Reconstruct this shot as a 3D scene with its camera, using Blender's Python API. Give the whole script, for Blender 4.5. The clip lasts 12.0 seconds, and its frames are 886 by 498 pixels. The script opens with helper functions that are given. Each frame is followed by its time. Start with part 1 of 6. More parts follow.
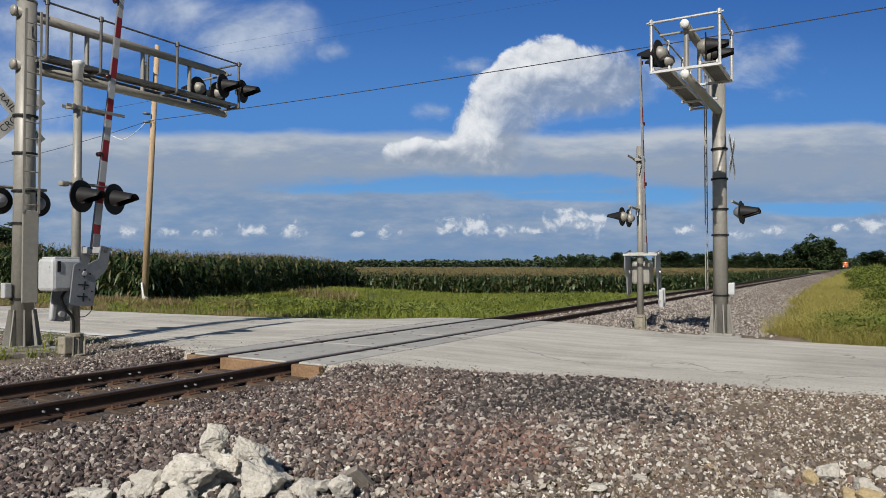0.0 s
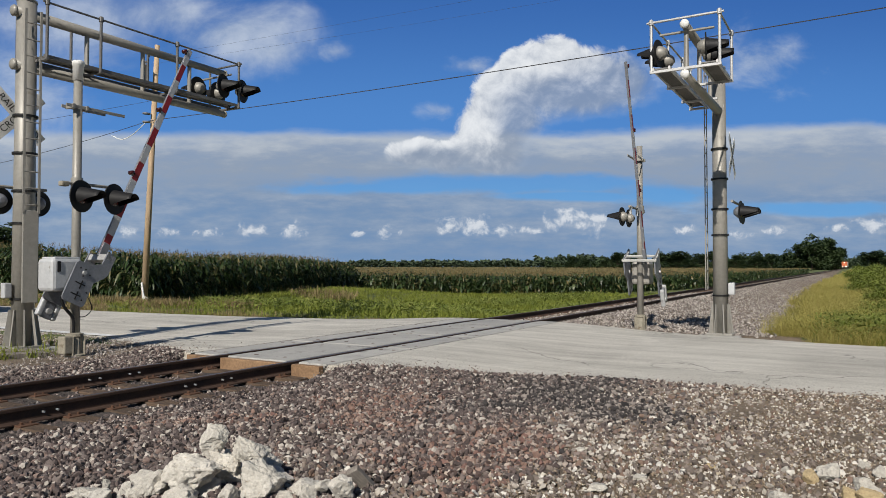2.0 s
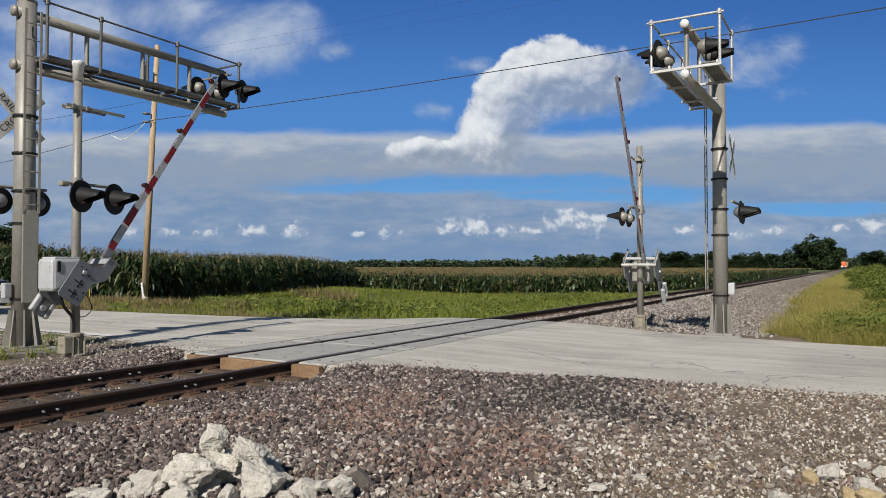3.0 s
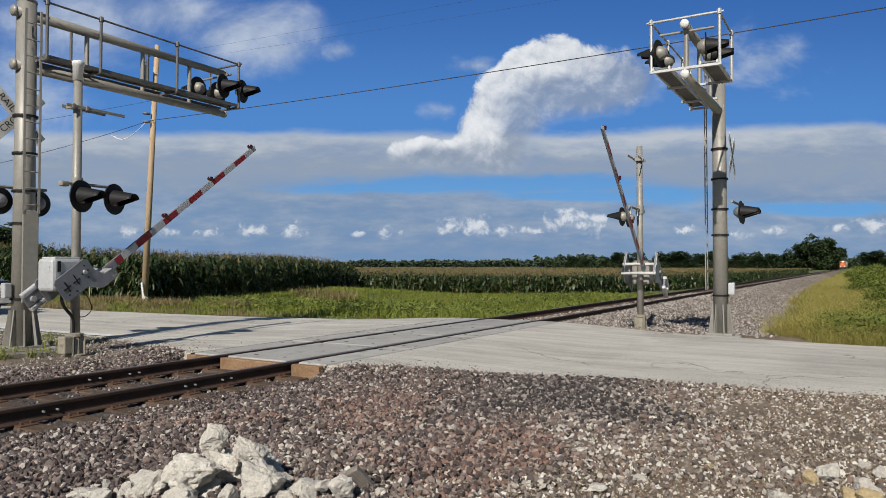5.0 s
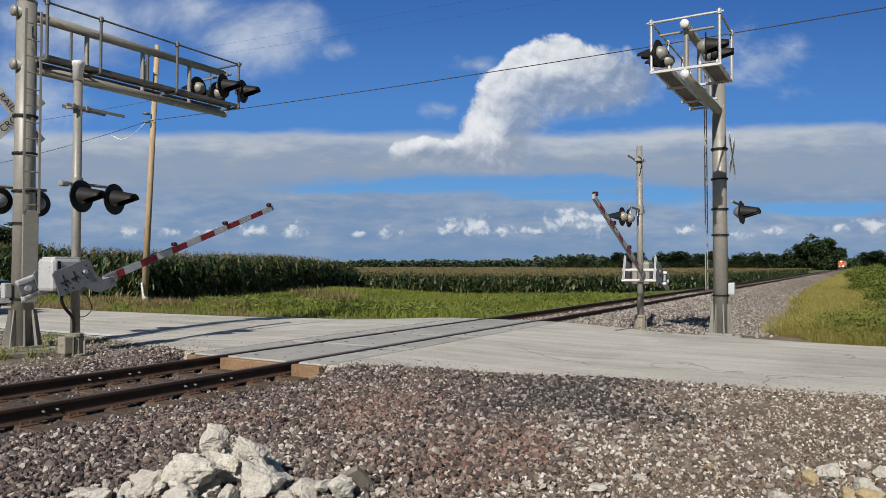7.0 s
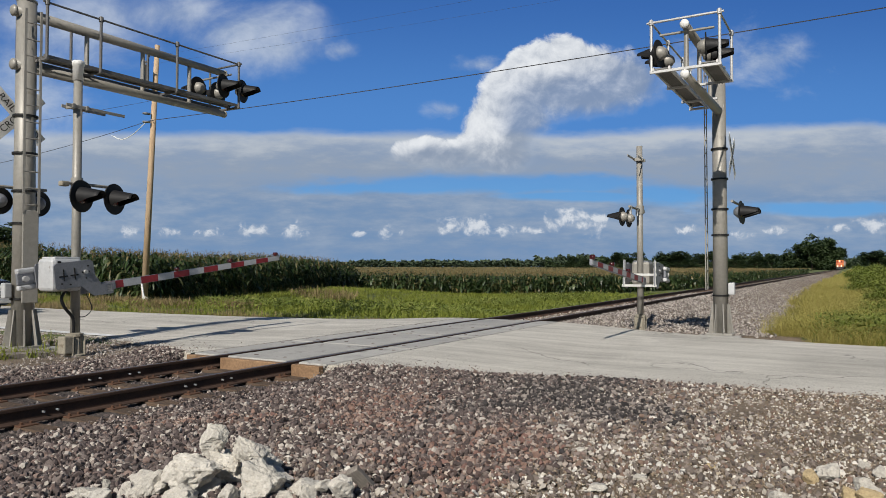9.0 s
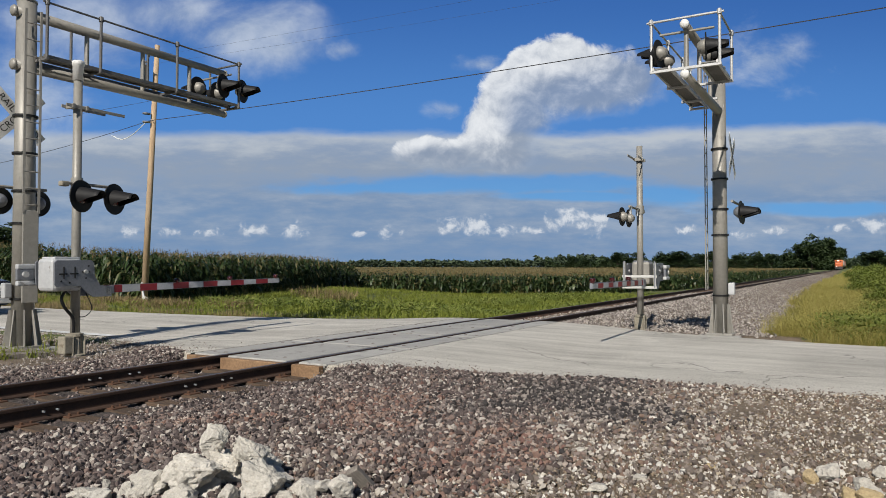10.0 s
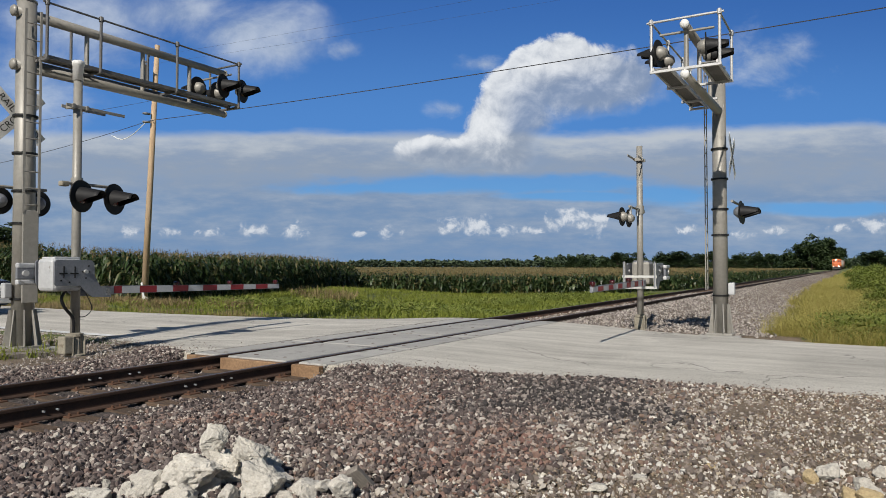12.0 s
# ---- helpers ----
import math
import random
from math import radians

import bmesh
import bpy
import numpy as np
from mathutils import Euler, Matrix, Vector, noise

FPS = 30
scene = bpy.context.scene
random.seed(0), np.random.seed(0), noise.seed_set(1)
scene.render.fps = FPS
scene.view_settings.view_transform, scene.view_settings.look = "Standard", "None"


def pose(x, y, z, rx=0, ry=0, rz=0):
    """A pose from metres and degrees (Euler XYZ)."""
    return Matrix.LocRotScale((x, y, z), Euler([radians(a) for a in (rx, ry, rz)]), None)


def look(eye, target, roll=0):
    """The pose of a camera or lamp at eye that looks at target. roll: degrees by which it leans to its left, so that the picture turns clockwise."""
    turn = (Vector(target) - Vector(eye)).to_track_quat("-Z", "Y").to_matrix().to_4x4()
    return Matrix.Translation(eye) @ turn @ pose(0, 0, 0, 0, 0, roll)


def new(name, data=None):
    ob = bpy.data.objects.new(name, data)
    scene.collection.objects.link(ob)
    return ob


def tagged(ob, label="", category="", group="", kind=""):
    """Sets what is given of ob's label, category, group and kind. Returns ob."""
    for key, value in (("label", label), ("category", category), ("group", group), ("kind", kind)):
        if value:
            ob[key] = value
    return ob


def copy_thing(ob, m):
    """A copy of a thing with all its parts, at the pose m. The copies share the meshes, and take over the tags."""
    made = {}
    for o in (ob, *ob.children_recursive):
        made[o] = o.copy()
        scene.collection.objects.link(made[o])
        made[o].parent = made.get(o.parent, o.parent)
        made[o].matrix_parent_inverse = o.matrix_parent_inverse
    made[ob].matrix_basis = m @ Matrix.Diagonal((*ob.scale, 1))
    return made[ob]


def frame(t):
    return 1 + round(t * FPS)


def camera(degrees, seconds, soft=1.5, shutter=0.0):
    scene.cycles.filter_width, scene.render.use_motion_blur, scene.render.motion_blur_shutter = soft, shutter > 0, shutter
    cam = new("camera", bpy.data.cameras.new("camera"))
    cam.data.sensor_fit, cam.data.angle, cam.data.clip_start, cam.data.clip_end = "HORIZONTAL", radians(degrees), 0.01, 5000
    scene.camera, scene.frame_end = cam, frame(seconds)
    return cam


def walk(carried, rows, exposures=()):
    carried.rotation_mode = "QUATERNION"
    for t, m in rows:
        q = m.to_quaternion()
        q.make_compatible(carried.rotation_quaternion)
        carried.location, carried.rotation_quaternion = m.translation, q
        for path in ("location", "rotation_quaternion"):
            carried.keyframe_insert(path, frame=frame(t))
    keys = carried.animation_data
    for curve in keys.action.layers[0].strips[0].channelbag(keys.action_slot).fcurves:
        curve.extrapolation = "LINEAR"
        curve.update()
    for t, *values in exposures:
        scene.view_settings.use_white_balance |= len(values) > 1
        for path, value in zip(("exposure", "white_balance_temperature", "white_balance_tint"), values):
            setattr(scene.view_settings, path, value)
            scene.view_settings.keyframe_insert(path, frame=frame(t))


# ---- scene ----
import itertools

cam = camera(64.19, 12.0, soft=0.5)
YAW = 30.448          # the view looks this far to the left of the track
EYE = (0.0, 0.0, 1.42)
walk(cam, [(0, pose(*EYE, 91.4206, 0, YAW)), (12, pose(*EYE, 91.4206, 0, YAW))], exposures=[(0, 0.0), (12, 0.0)])

# ---- world and sun ----
SUN_TO = Vector((0.155, -0.80, 0.60)).normalized()
world = bpy.data.worlds.new("world")
scene.world = world
world.use_nodes = True
wn = world.node_tree.nodes
sky = wn.new("ShaderNodeTexSky")
sky.sky_type = "NISHITA"
sky.sun_disc = False
sky.sun_elevation = math.asin(SUN_TO.z)
sky.sun_rotation = math.atan2(SUN_TO.x, SUN_TO.y)
sky.air_density, sky.dust_density, sky.ozone_density = 1.0, 0.0, 4.0
world.node_tree.links.new(sky.outputs[0], wn["Background"].inputs[0])
wn["Background"].inputs[1].default_value = 0.044
sun = new("sun", bpy.data.lights.new("sun", "SUN"))
sun.data.energy, sun.data.angle, sun.data.color = 4.7, radians(0.55), (1.0, 0.94, 0.85)
sun.matrix_world = look(SUN_TO * 50, (0, 0, 0))


# ---- materials ----
class S:
    """A shader value that can be reckoned with."""

    def __init__(self, tree, socket):
        self.tree, self.socket = tree, socket

    def _op(self, op, a, b=None, c=None):
        n = self.tree.nodes.new("ShaderNodeMath")
        n.operation = op
        for i, v in enumerate((a, b, c)):
            if isinstance(v, S):
                self.tree.links.new(v.socket, n.inputs[i])
            elif v is not None:
                n.inputs[i].default_value = v
        return S(self.tree, n.outputs[0])

    def __add__(self, o): return self._op("ADD", self, o)
    def __radd__(self, o): return self._op("ADD", self, o)
    def __sub__(self, o): return self._op("SUBTRACT", self, o)
    def __rsub__(self, o): return self._op("SUBTRACT", o, self)
    def __mul__(self, o): return self._op("MULTIPLY", self, o)
    def __rmul__(self, o): return self._op("MULTIPLY", self, o)
    def __truediv__(self, o): return self._op("DIVIDE", self, o)
    def pow(self, o): return self._op("POWER", self, o)
    def sqrt(self): return self._op("SQRT", self)
    def max(self, o): return self._op("MAXIMUM", self, o)
    def min(self, o): return self._op("MINIMUM", self, o)
    def smax(self, o, k=0.2): return self._op("SMOOTH_MAX", self, o, k)

    def step(self, a, b):
        n = self.tree.nodes.new("ShaderNodeMapRange")
        n.interpolation_type = "SMOOTHSTEP"
        self.tree.links.new(self.socket, n.inputs[0])
        n.inputs[1].default_value, n.inputs[2].default_value = a, b
        return S(self.tree, n.outputs[0])


def vec(tree, x, y, z):
    n = tree.nodes.new("ShaderNodeCombineXYZ")
    for i, v in enumerate((x, y, z)):
        if isinstance(v, S):
            tree.links.new(v.socket, n.inputs[i])
        else:
            n.inputs[i].default_value = v
    return n.outputs[0]


def noise_of(tree, vector, scale, detail=4, rough=0.55, distort=0.0):
    n = tree.nodes.new("ShaderNodeTexNoise")
    if vector is not None:
        tree.links.new(vector, n.inputs["Vector"])
    n.inputs["Scale"].default_value, n.inputs["Detail"].default_value = scale, detail
    n.inputs["Roughness"].default_value, n.inputs["Distortion"].default_value = rough, distort
    return S(tree, n.outputs["Fac"])


def mix(tree, fac, a, b):
    n = tree.nodes.new("ShaderNodeMix")
    n.data_type = "RGBA"
    if isinstance(fac, S):
        tree.links.new(fac.socket, n.inputs[0])
    else:
        n.inputs[0].default_value = fac
    for i, v in ((6, a), (7, b)):
        if isinstance(v, (tuple, list)):
            n.inputs[i].default_value = (*v[:3], 1)
        else:
            tree.links.new(v, n.inputs[i])
    return n.outputs[2]


def material(name, dark, light, rough=0.7, metal=0.0, grain=40.0, blotch=2.0, bump=0.3, bump_size=0.01, stain=None, stain_amount=0.0, vary=0.0, island=0.0, spec=0.5, stretch=(1, 1, 1)):
    """A worn surface: two colours mixed by grain and blotches, stains of a third, relief by the grain."""
    m = bpy.data.materials.new(name)
    m.use_nodes = True
    t = m.node_tree
    b = t.nodes["Principled BSDF"]
    co = t.nodes.new("ShaderNodeTexCoord").outputs["Object"]
    mp = t.nodes.new("ShaderNodeMapping")
    t.links.new(co, mp.inputs[0])
    mp.inputs["Scale"].default_value = stretch
    co = mp.outputs[0]
    g = noise_of(t, co, grain, 5, 0.6)
    l = noise_of(t, co, blotch, 4, 0.6)
    f = (g * 0.55 + l * 0.6 - 0.075).step(0.25, 0.75)
    if vary:
        f = f * (1 - vary) + S(t, t.nodes.new("ShaderNodeObjectInfo").outputs["Random"]) * vary
    if island:
        f = f * (1 - island) + S(t, t.nodes.new("ShaderNodeNewGeometry").outputs["Random Per Island"]) * island
    col = mix(t, f, dark, light)
    if stain:
        s = noise_of(t, co, blotch * 2.3, 6, 0.65, 0.6).step(0.62 - stain_amount * 0.3, 0.72 - stain_amount * 0.2)
        col = mix(t, s * 0.85, col, stain)
    t.links.new(col, b.inputs["Base Color"])
    t.links.new((g * 0.25 + (rough - 0.12)).socket, b.inputs["Roughness"])
    b.inputs["Metallic"].default_value = metal
    b.inputs["Specular IOR Level"].default_value = spec
    if bump:
        n = t.nodes.new("ShaderNodeBump")
        n.inputs["Strength"].default_value, n.inputs["Distance"].default_value = bump, bump_size
        t.links.new((g + l * 0.4).socket, n.inputs["Height"])
        t.links.new(n.outputs[0], b.inputs["Normal"])
    return m


def cluster(name, colours, rough=0.85, grain=60.0, bump=0.4, translucent=0.0, blotch=0.0, hard=False):
    """Many small pieces in one mesh, each island of its own colour out of a list."""
    m = bpy.data.materials.new(name)
    m.use_nodes = True
    t = m.node_tree
    b = t.nodes["Principled BSDF"]
    r = t.nodes.new("ShaderNodeValToRGB")
    r.color_ramp.interpolation = "CONSTANT" if hard else "LINEAR"
    while len(r.color_ramp.elements) < len(colours):
        r.color_ramp.elements.new(0.5)
    for i, (e, c) in enumerate(zip(r.color_ramp.elements, colours)):
        e.position, e.color = i / (len(colours) if hard else len(colours) - 1), (*c, 1)
    geo = t.nodes.new("ShaderNodeNewGeometry")
    co = t.nodes.new("ShaderNodeTexCoord").outputs["Object"]
    g = noise_of(t, co, grain, 3, 0.6)
    f = S(t, geo.outputs["Random Per Island"])
    if blotch:
        f = (f * 0.6 + noise_of(t, co, blotch, 3, 0.5).step(0.3, 0.7) * 0.4)
    t.links.new(f.socket, r.inputs[0])
    col = mix(t, (g * 0.8), r.outputs[0], (0.02, 0.02, 0.02))
    col = mix(t, 0.55, r.outputs[0], col)
    t.links.new(col, b.inputs["Base Color"])
    b.inputs["Roughness"].default_value = rough
    b.inputs["Specular IOR Level"].default_value = 0.3
    if bump:
        n = t.nodes.new("ShaderNodeBump")
        n.inputs["Strength"].default_value, n.inputs["Distance"].default_value = bump, 0.01
        t.links.new(g.socket, n.inputs["Height"])
        t.links.new(n.outputs[0], b.inputs["Normal"])
    if translucent:
        tr = t.nodes.new("ShaderNodeBsdfTranslucent")
        t.links.new(col, tr.inputs[0])
        ms = t.nodes.new("ShaderNodeMixShader")
        ms.inputs[0].default_value = translucent
        t.links.new(b.outputs[0], ms.inputs[1])
        t.links.new(tr.outputs[0], ms.inputs[2])
        t.links.new(ms.outputs[0], t.nodes["Material Output"].inputs["Surface"])
    return m


GALV = material("galvanised_steel", (0.25, 0.24, 0.215), (0.335, 0.32, 0.29), 0.5, 0.2, 14, 0.8, 0.06, 0.002, (0.20, 0.18, 0.15), 0.03)
ALU = material("cast_aluminium", (0.40, 0.40, 0.40), (0.60, 0.60, 0.59), 0.5, 0.45, 30, 2, 0.12, 0.003)
GREYBOX = material("grey_painted_case", (0.42, 0.43, 0.44), (0.56, 0.57, 0.58), 0.45, 0.1, 18, 2, 0.1, 0.002, (0.25, 0.24, 0.22), 0.05)
# walkway steel with shade put into its colour, darker than GALV
SHADEDWALK = material("aged_galvanised_walkway", (0.10, 0.10, 0.10), (0.20, 0.195, 0.19), 0.55, 0.4, 25, 2, 0.15, 0.003)
PLATE = material("dark_grey_plate", (0.17, 0.18, 0.20), (0.27, 0.28, 0.31), 0.5, 0.3, 30, 3, 0.15, 0.003)
BLACK = material("black_painted_metal", (0.008, 0.008, 0.009), (0.018, 0.018, 0.019), 0.58, 0.0, 30, 3, 0.1, 0.002, spec=0.3)
LENS = material("dark_red_lens", (0.03, 0.005, 0.006), (0.06, 0.008, 0.008), 0.2, 0.0, 60, 4, 0.1, 0.001)
RED = material("red_reflective_sheet", (0.20, 0.012, 0.018), (0.30, 0.02, 0.03), 0.5, 0.0, 40, 4, 0.1, 0.001)
WHITE = material("white_reflective_sheet", (0.36, 0.37, 0.39), (0.52, 0.53, 0.55), 0.5, 0.0, 40, 4, 0.1, 0.001)
WHITEPAINT = material("white_paint", (0.62, 0.62, 0.60), (0.80, 0.80, 0.78), 0.5, 0.0, 30, 4, 0.1, 0.002)
# gate frame metal with the sun's brightness put into its pale colour
SUNLITFRAME = material("dull_white_paint", (0.42, 0.42, 0.40), (0.60, 0.60, 0.57), 0.5, 0.0, 30, 4, 0.1, 0.002, (0.3, 0.28, 0.25), 0.1)
CASTBASE = material("weathered_cast_base", (0.20, 0.18, 0.14), (0.38, 0.35, 0.28), 0.75, 0.1, 30, 3, 0.3, 0.004, (0.14, 0.10, 0.06), 0.2)
RAILSIDE = material("rusted_rail_steel", (0.035, 0.021, 0.016), (0.085, 0.05, 0.035), 0.8, 0.2, 40, 3, 0.4, 0.003)
RAILTOP = material("rail_head_steel", (0.10, 0.085, 0.075), (0.20, 0.18, 0.165), 0.45, 0.7, 40, 2, 0.1, 0.001)
TIE = material("old_tie_timber", (0.055, 0.038, 0.026), (0.15, 0.10, 0.066), 0.9, 0.0, 25, 3, 0.8, 0.012, (0.03, 0.022, 0.017), 0.2, vary=0.3, stretch=(1, 6, 4))
RUST = material("rust", (0.06, 0.03, 0.018), (0.14, 0.07, 0.04), 0.9, 0.1, 50, 5, 0.4, 0.003)
CONC = material("crossing_concrete", (0.27, 0.265, 0.25), (0.50, 0.485, 0.45), 0.85, 0.0, 60, 1.2, 0.3, 0.003, (0.20, 0.185, 0.165), 0.2, vary=0.35)
PANELWOOD = material("panel_edge_timber", (0.15, 0.085, 0.045), (0.34, 0.215, 0.12), 0.85, 0.0, 30, 2, 0.4, 0.005, (0.12, 0.07, 0.04), 0.15)
WOODPOLE = material("weathered_pole_timber", (0.36, 0.25, 0.15), (0.56, 0.42, 0.28), 0.85, 0.0, 20, 1.2, 0.5, 0.01, (0.22, 0.15, 0.10), 0.15, stretch=(6, 6, 0.5))
GREYWOOD = material("grey_weathered_timber", (0.15, 0.13, 0.11), (0.33, 0.295, 0.255), 0.9, 0.0, 25, 3, 0.8, 0.01, stretch=(5, 5, 0.7))
WIRE = material("wire", (0.05, 0.05, 0.055), (0.10, 0.10, 0.11), 0.5, 0.4)
LIME = material("white_limestone", (0.36, 0.335, 0.29), (0.70, 0.665, 0.60), 0.9, 0.0, 22, 5, 0.8, 0.012, (0.40, 0.33, 0.24), 0.12, vary=0.25)
BROWNSTONE = material("tan_stone", (0.40, 0.30, 0.17), (0.60, 0.48, 0.28), 0.9, 0.0, 22, 5, 0.7, 0.02)


# ---- mesh helpers ----
def link_mesh(name, bm, mat, parent=None, label="", smooth=False):
    me = bpy.data.meshes.new(name)
    bm.normal_update()
    bm.to_mesh(me)
    bm.free()
    for x in (mat if isinstance(mat, (list, tuple)) else [mat]):
        me.materials.append(x)
    if smooth:
        for p in me.polygons:
            p.use_smooth = True
    ob = new(name, me)
    if parent:
        ob.parent = parent
    if label:
        ob["label"] = label
    return ob


def part(name, bm, mat, parent, label="", smooth=False):
    return link_mesh(name, bm, mat, parent, label, smooth)


def empty(name, x, y, z, rz=0, **tags):
    ob = new(name)
    ob.empty_display_size = 0.2
    ob.matrix_basis = pose(x, y, z, 0, 0, rz)
    return tagged(ob, **tags)


def arrays(name, verts, faces, mat, parent=None):
    """A mesh from arrays of corners and of triangles or quads."""
    me = bpy.data.meshes.new(name)
    n, k = faces.shape
    me.vertices.add(len(verts))
    me.vertices.foreach_set("co", np.ascontiguousarray(verts, dtype=np.float32).ravel())
    me.loops.add(n * k)
    me.loops.foreach_set("vertex_index", np.ascontiguousarray(faces, dtype=np.int32).ravel())
    me.polygons.add(n)
    me.polygons.foreach_set("loop_start", np.arange(0, n * k, k, dtype=np.int32))
    me.update(calc_edges=True)
    me.polygons.foreach_set("use_smooth", np.zeros(n, dtype=bool))
    for x in (mat if isinstance(mat, (list, tuple)) else [mat]):
        me.materials.append(x)
    ob = new(name, me)
    if parent:
        ob.parent = parent
    return ob


def box(bm, c, s, bevel=0.0, m=None):
    r = bmesh.ops.create_cube(bm, size=1, matrix=(m or Matrix()) @ Matrix.Translation(c) @ Matrix.Diagonal((*s, 1)))
    if bevel:
        es = list({e for v in r["verts"] for e in v.link_edges})
        bmesh.ops.bevel(bm, geom=es, offset=bevel, segments=2, affect="EDGES", profile=0.5)
    return bm


def tube(bm, a, b, r0, r1=None, n=16, caps=True):
    a, b = Vector(a), Vector(b)
    m = Matrix.Translation((a + b) / 2) @ (b - a).to_track_quat("Z", "Y").to_matrix().to_4x4()
    bmesh.ops.create_cone(bm, cap_ends=caps, segments=n, radius1=r0, radius2=r0 if r1 is None else r1, depth=(b - a).length, matrix=m)
    return bm


def sweep(bm, pts, r, n=6):
    """One smooth hose along a line of points."""
    pts = [Vector(p) for p in pts]
    rings = []
    for i, p in enumerate(pts):
        d = (pts[min(i + 1, len(pts) - 1)] - pts[max(i - 1, 0)]).normalized()
        a = d.cross(Vector((0.31, 0.17, 0.93))).normalized()
        b = d.cross(a)
        rings.append([bm.verts.new(p + (a * math.cos(2 * math.pi * k / n) + b * math.sin(2 * math.pi * k / n)) * r) for k in range(n)])
    for u, v in zip(rings, rings[1:]):
        for k in range(n):
            bm.faces.new((u[k], u[(k + 1) % n], v[(k + 1) % n], v[k]))
    bm.faces.new(rings[0][::-1])
    bm.faces.new(rings[-1])
    bmesh.ops.recalc_face_normals(bm, faces=bm.faces)
    return bm


def bent(bm, pts, r, n=8):
    fine = []
    k = [Vector(p) for p in pts]
    k = [k[0] * 2 - k[1]] + k + [k[-1] * 2 - k[-2]]
    for a, b, c, d in zip(k, k[1:], k[2:], k[3:]):
        for i in range(5):
            f = i / 5
            fine.append(0.5 * (2 * b + (c - a) * f + (2 * a - 5 * b + 4 * c - d) * f * f + (3 * b - a - 3 * c + d) * f ** 3))
    fine.append(k[-2])
    return sweep(bm, fine, r, n)


def lathe(bm, prof, m=None, n=24):
    """Turns a profile of (radius, height) pairs about z."""
    m = m or Matrix()
    rings = []
    for r, z in prof:
        rings.append([bm.verts.new(m @ Vector((r * math.cos(2 * math.pi * i / n), r * math.sin(2 * math.pi * i / n), z))) for i in range(n)])
    for a, b in zip(rings, rings[1:]):
        for i in range(n):
            bm.faces.new((a[i], a[(i + 1) % n], b[(i + 1) % n], b[i]))
    for ring, rev in ((rings[0], True), (rings[-1], False)):
        bm.faces.new(ring[::-1] if rev else ring)
    return bm


def prism(bm, outline, t0, t1, m=None):
    """A plate: an outline in y and z, from x = t0 to x = t1."""
    m = m or Matrix()
    a = [bm.verts.new(m @ Vector((t0, y, z))) for y, z in outline]
    b = [bm.verts.new(m @ Vector((t1, y, z))) for y, z in outline]
    bm.faces.new(a)
    bm.faces.new(b[::-1])
    k = len(a)
    for i in range(k):
        bm.faces.new((a[i], b[i], b[(i + 1) % k], a[(i + 1) % k]))
    bmesh.ops.recalc_face_normals(bm, faces=bm.faces)
    return bm


def B():
    return bmesh.new()


# ---- sky ----
FAR = 3000.0


def cloud_sheet(name, depth, paint, label):
    """A far sheet of sky: paint(tree, u, v) gives the cover and the colour; u and v are slopes right of and above the view."""
    m = bpy.data.materials.new(name)
    m.use_nodes = True
    t = m.node_tree
    t.nodes.remove(t.nodes["Principled BSDF"])
    co = t.nodes.new("ShaderNodeTexCoord").outputs["Object"]
    sp = t.nodes.new("ShaderNodeSeparateXYZ")
    t.links.new(co, sp.inputs[0])
    cover, colour, power = paint(t, S(t, sp.outputs[0]) * (1 / depth), S(t, sp.outputs[2]) * (1 / depth))
    em, tr, ms = (t.nodes.new("ShaderNode" + k) for k in ("Emission", "BsdfTransparent", "MixShader"))
    t.links.new(colour, em.inputs[0])
    em.inputs[1].default_value = power
    t.links.new(cover.socket, ms.inputs[0])
    t.links.new(tr.outputs[0], ms.inputs[1])
    t.links.new(em.outputs[0], ms.inputs[2])
    t.links.new(ms.outputs[0], t.nodes["Material Output"].inputs["Surface"])
    bm = B()
    w, lo, hi = depth * 0.78, -depth * 0.03, depth * 0.5
    bm.faces.new([bm.verts.new(p) for p in ((-w, 0, lo), (w, 0, lo), (w, 0, hi), (-w, 0, hi))])
    ob = link_mesh(name, bm, m)
    ob.visible_shadow = False
    tagged(ob, label, "sky", kind="structure")
    return ob


def sheet_pose(depth, right=0.0, up=0.0):
    a = radians(YAW)
    return pose(-math.sin(a) * depth + math.cos(a) * right, math.cos(a) * depth + math.sin(a) * right, EYE[2] + up, 0, 0, YAW)


def puffs(t, u, v, spots, k=0.25):
    """The nearness of a place to any of some soft ellipses (x, y, half width, half height, in thousandths)."""
    best = None
    for x, y, a, b in spots:
        dx, dy = (u - x / 1000) * (1000 / a), (v - y / 1000) * (1000 / b)
        d = 1 - (dx * dx + dy * dy).sqrt()
        best = d if best is None else best.smax(d, k)
    return best


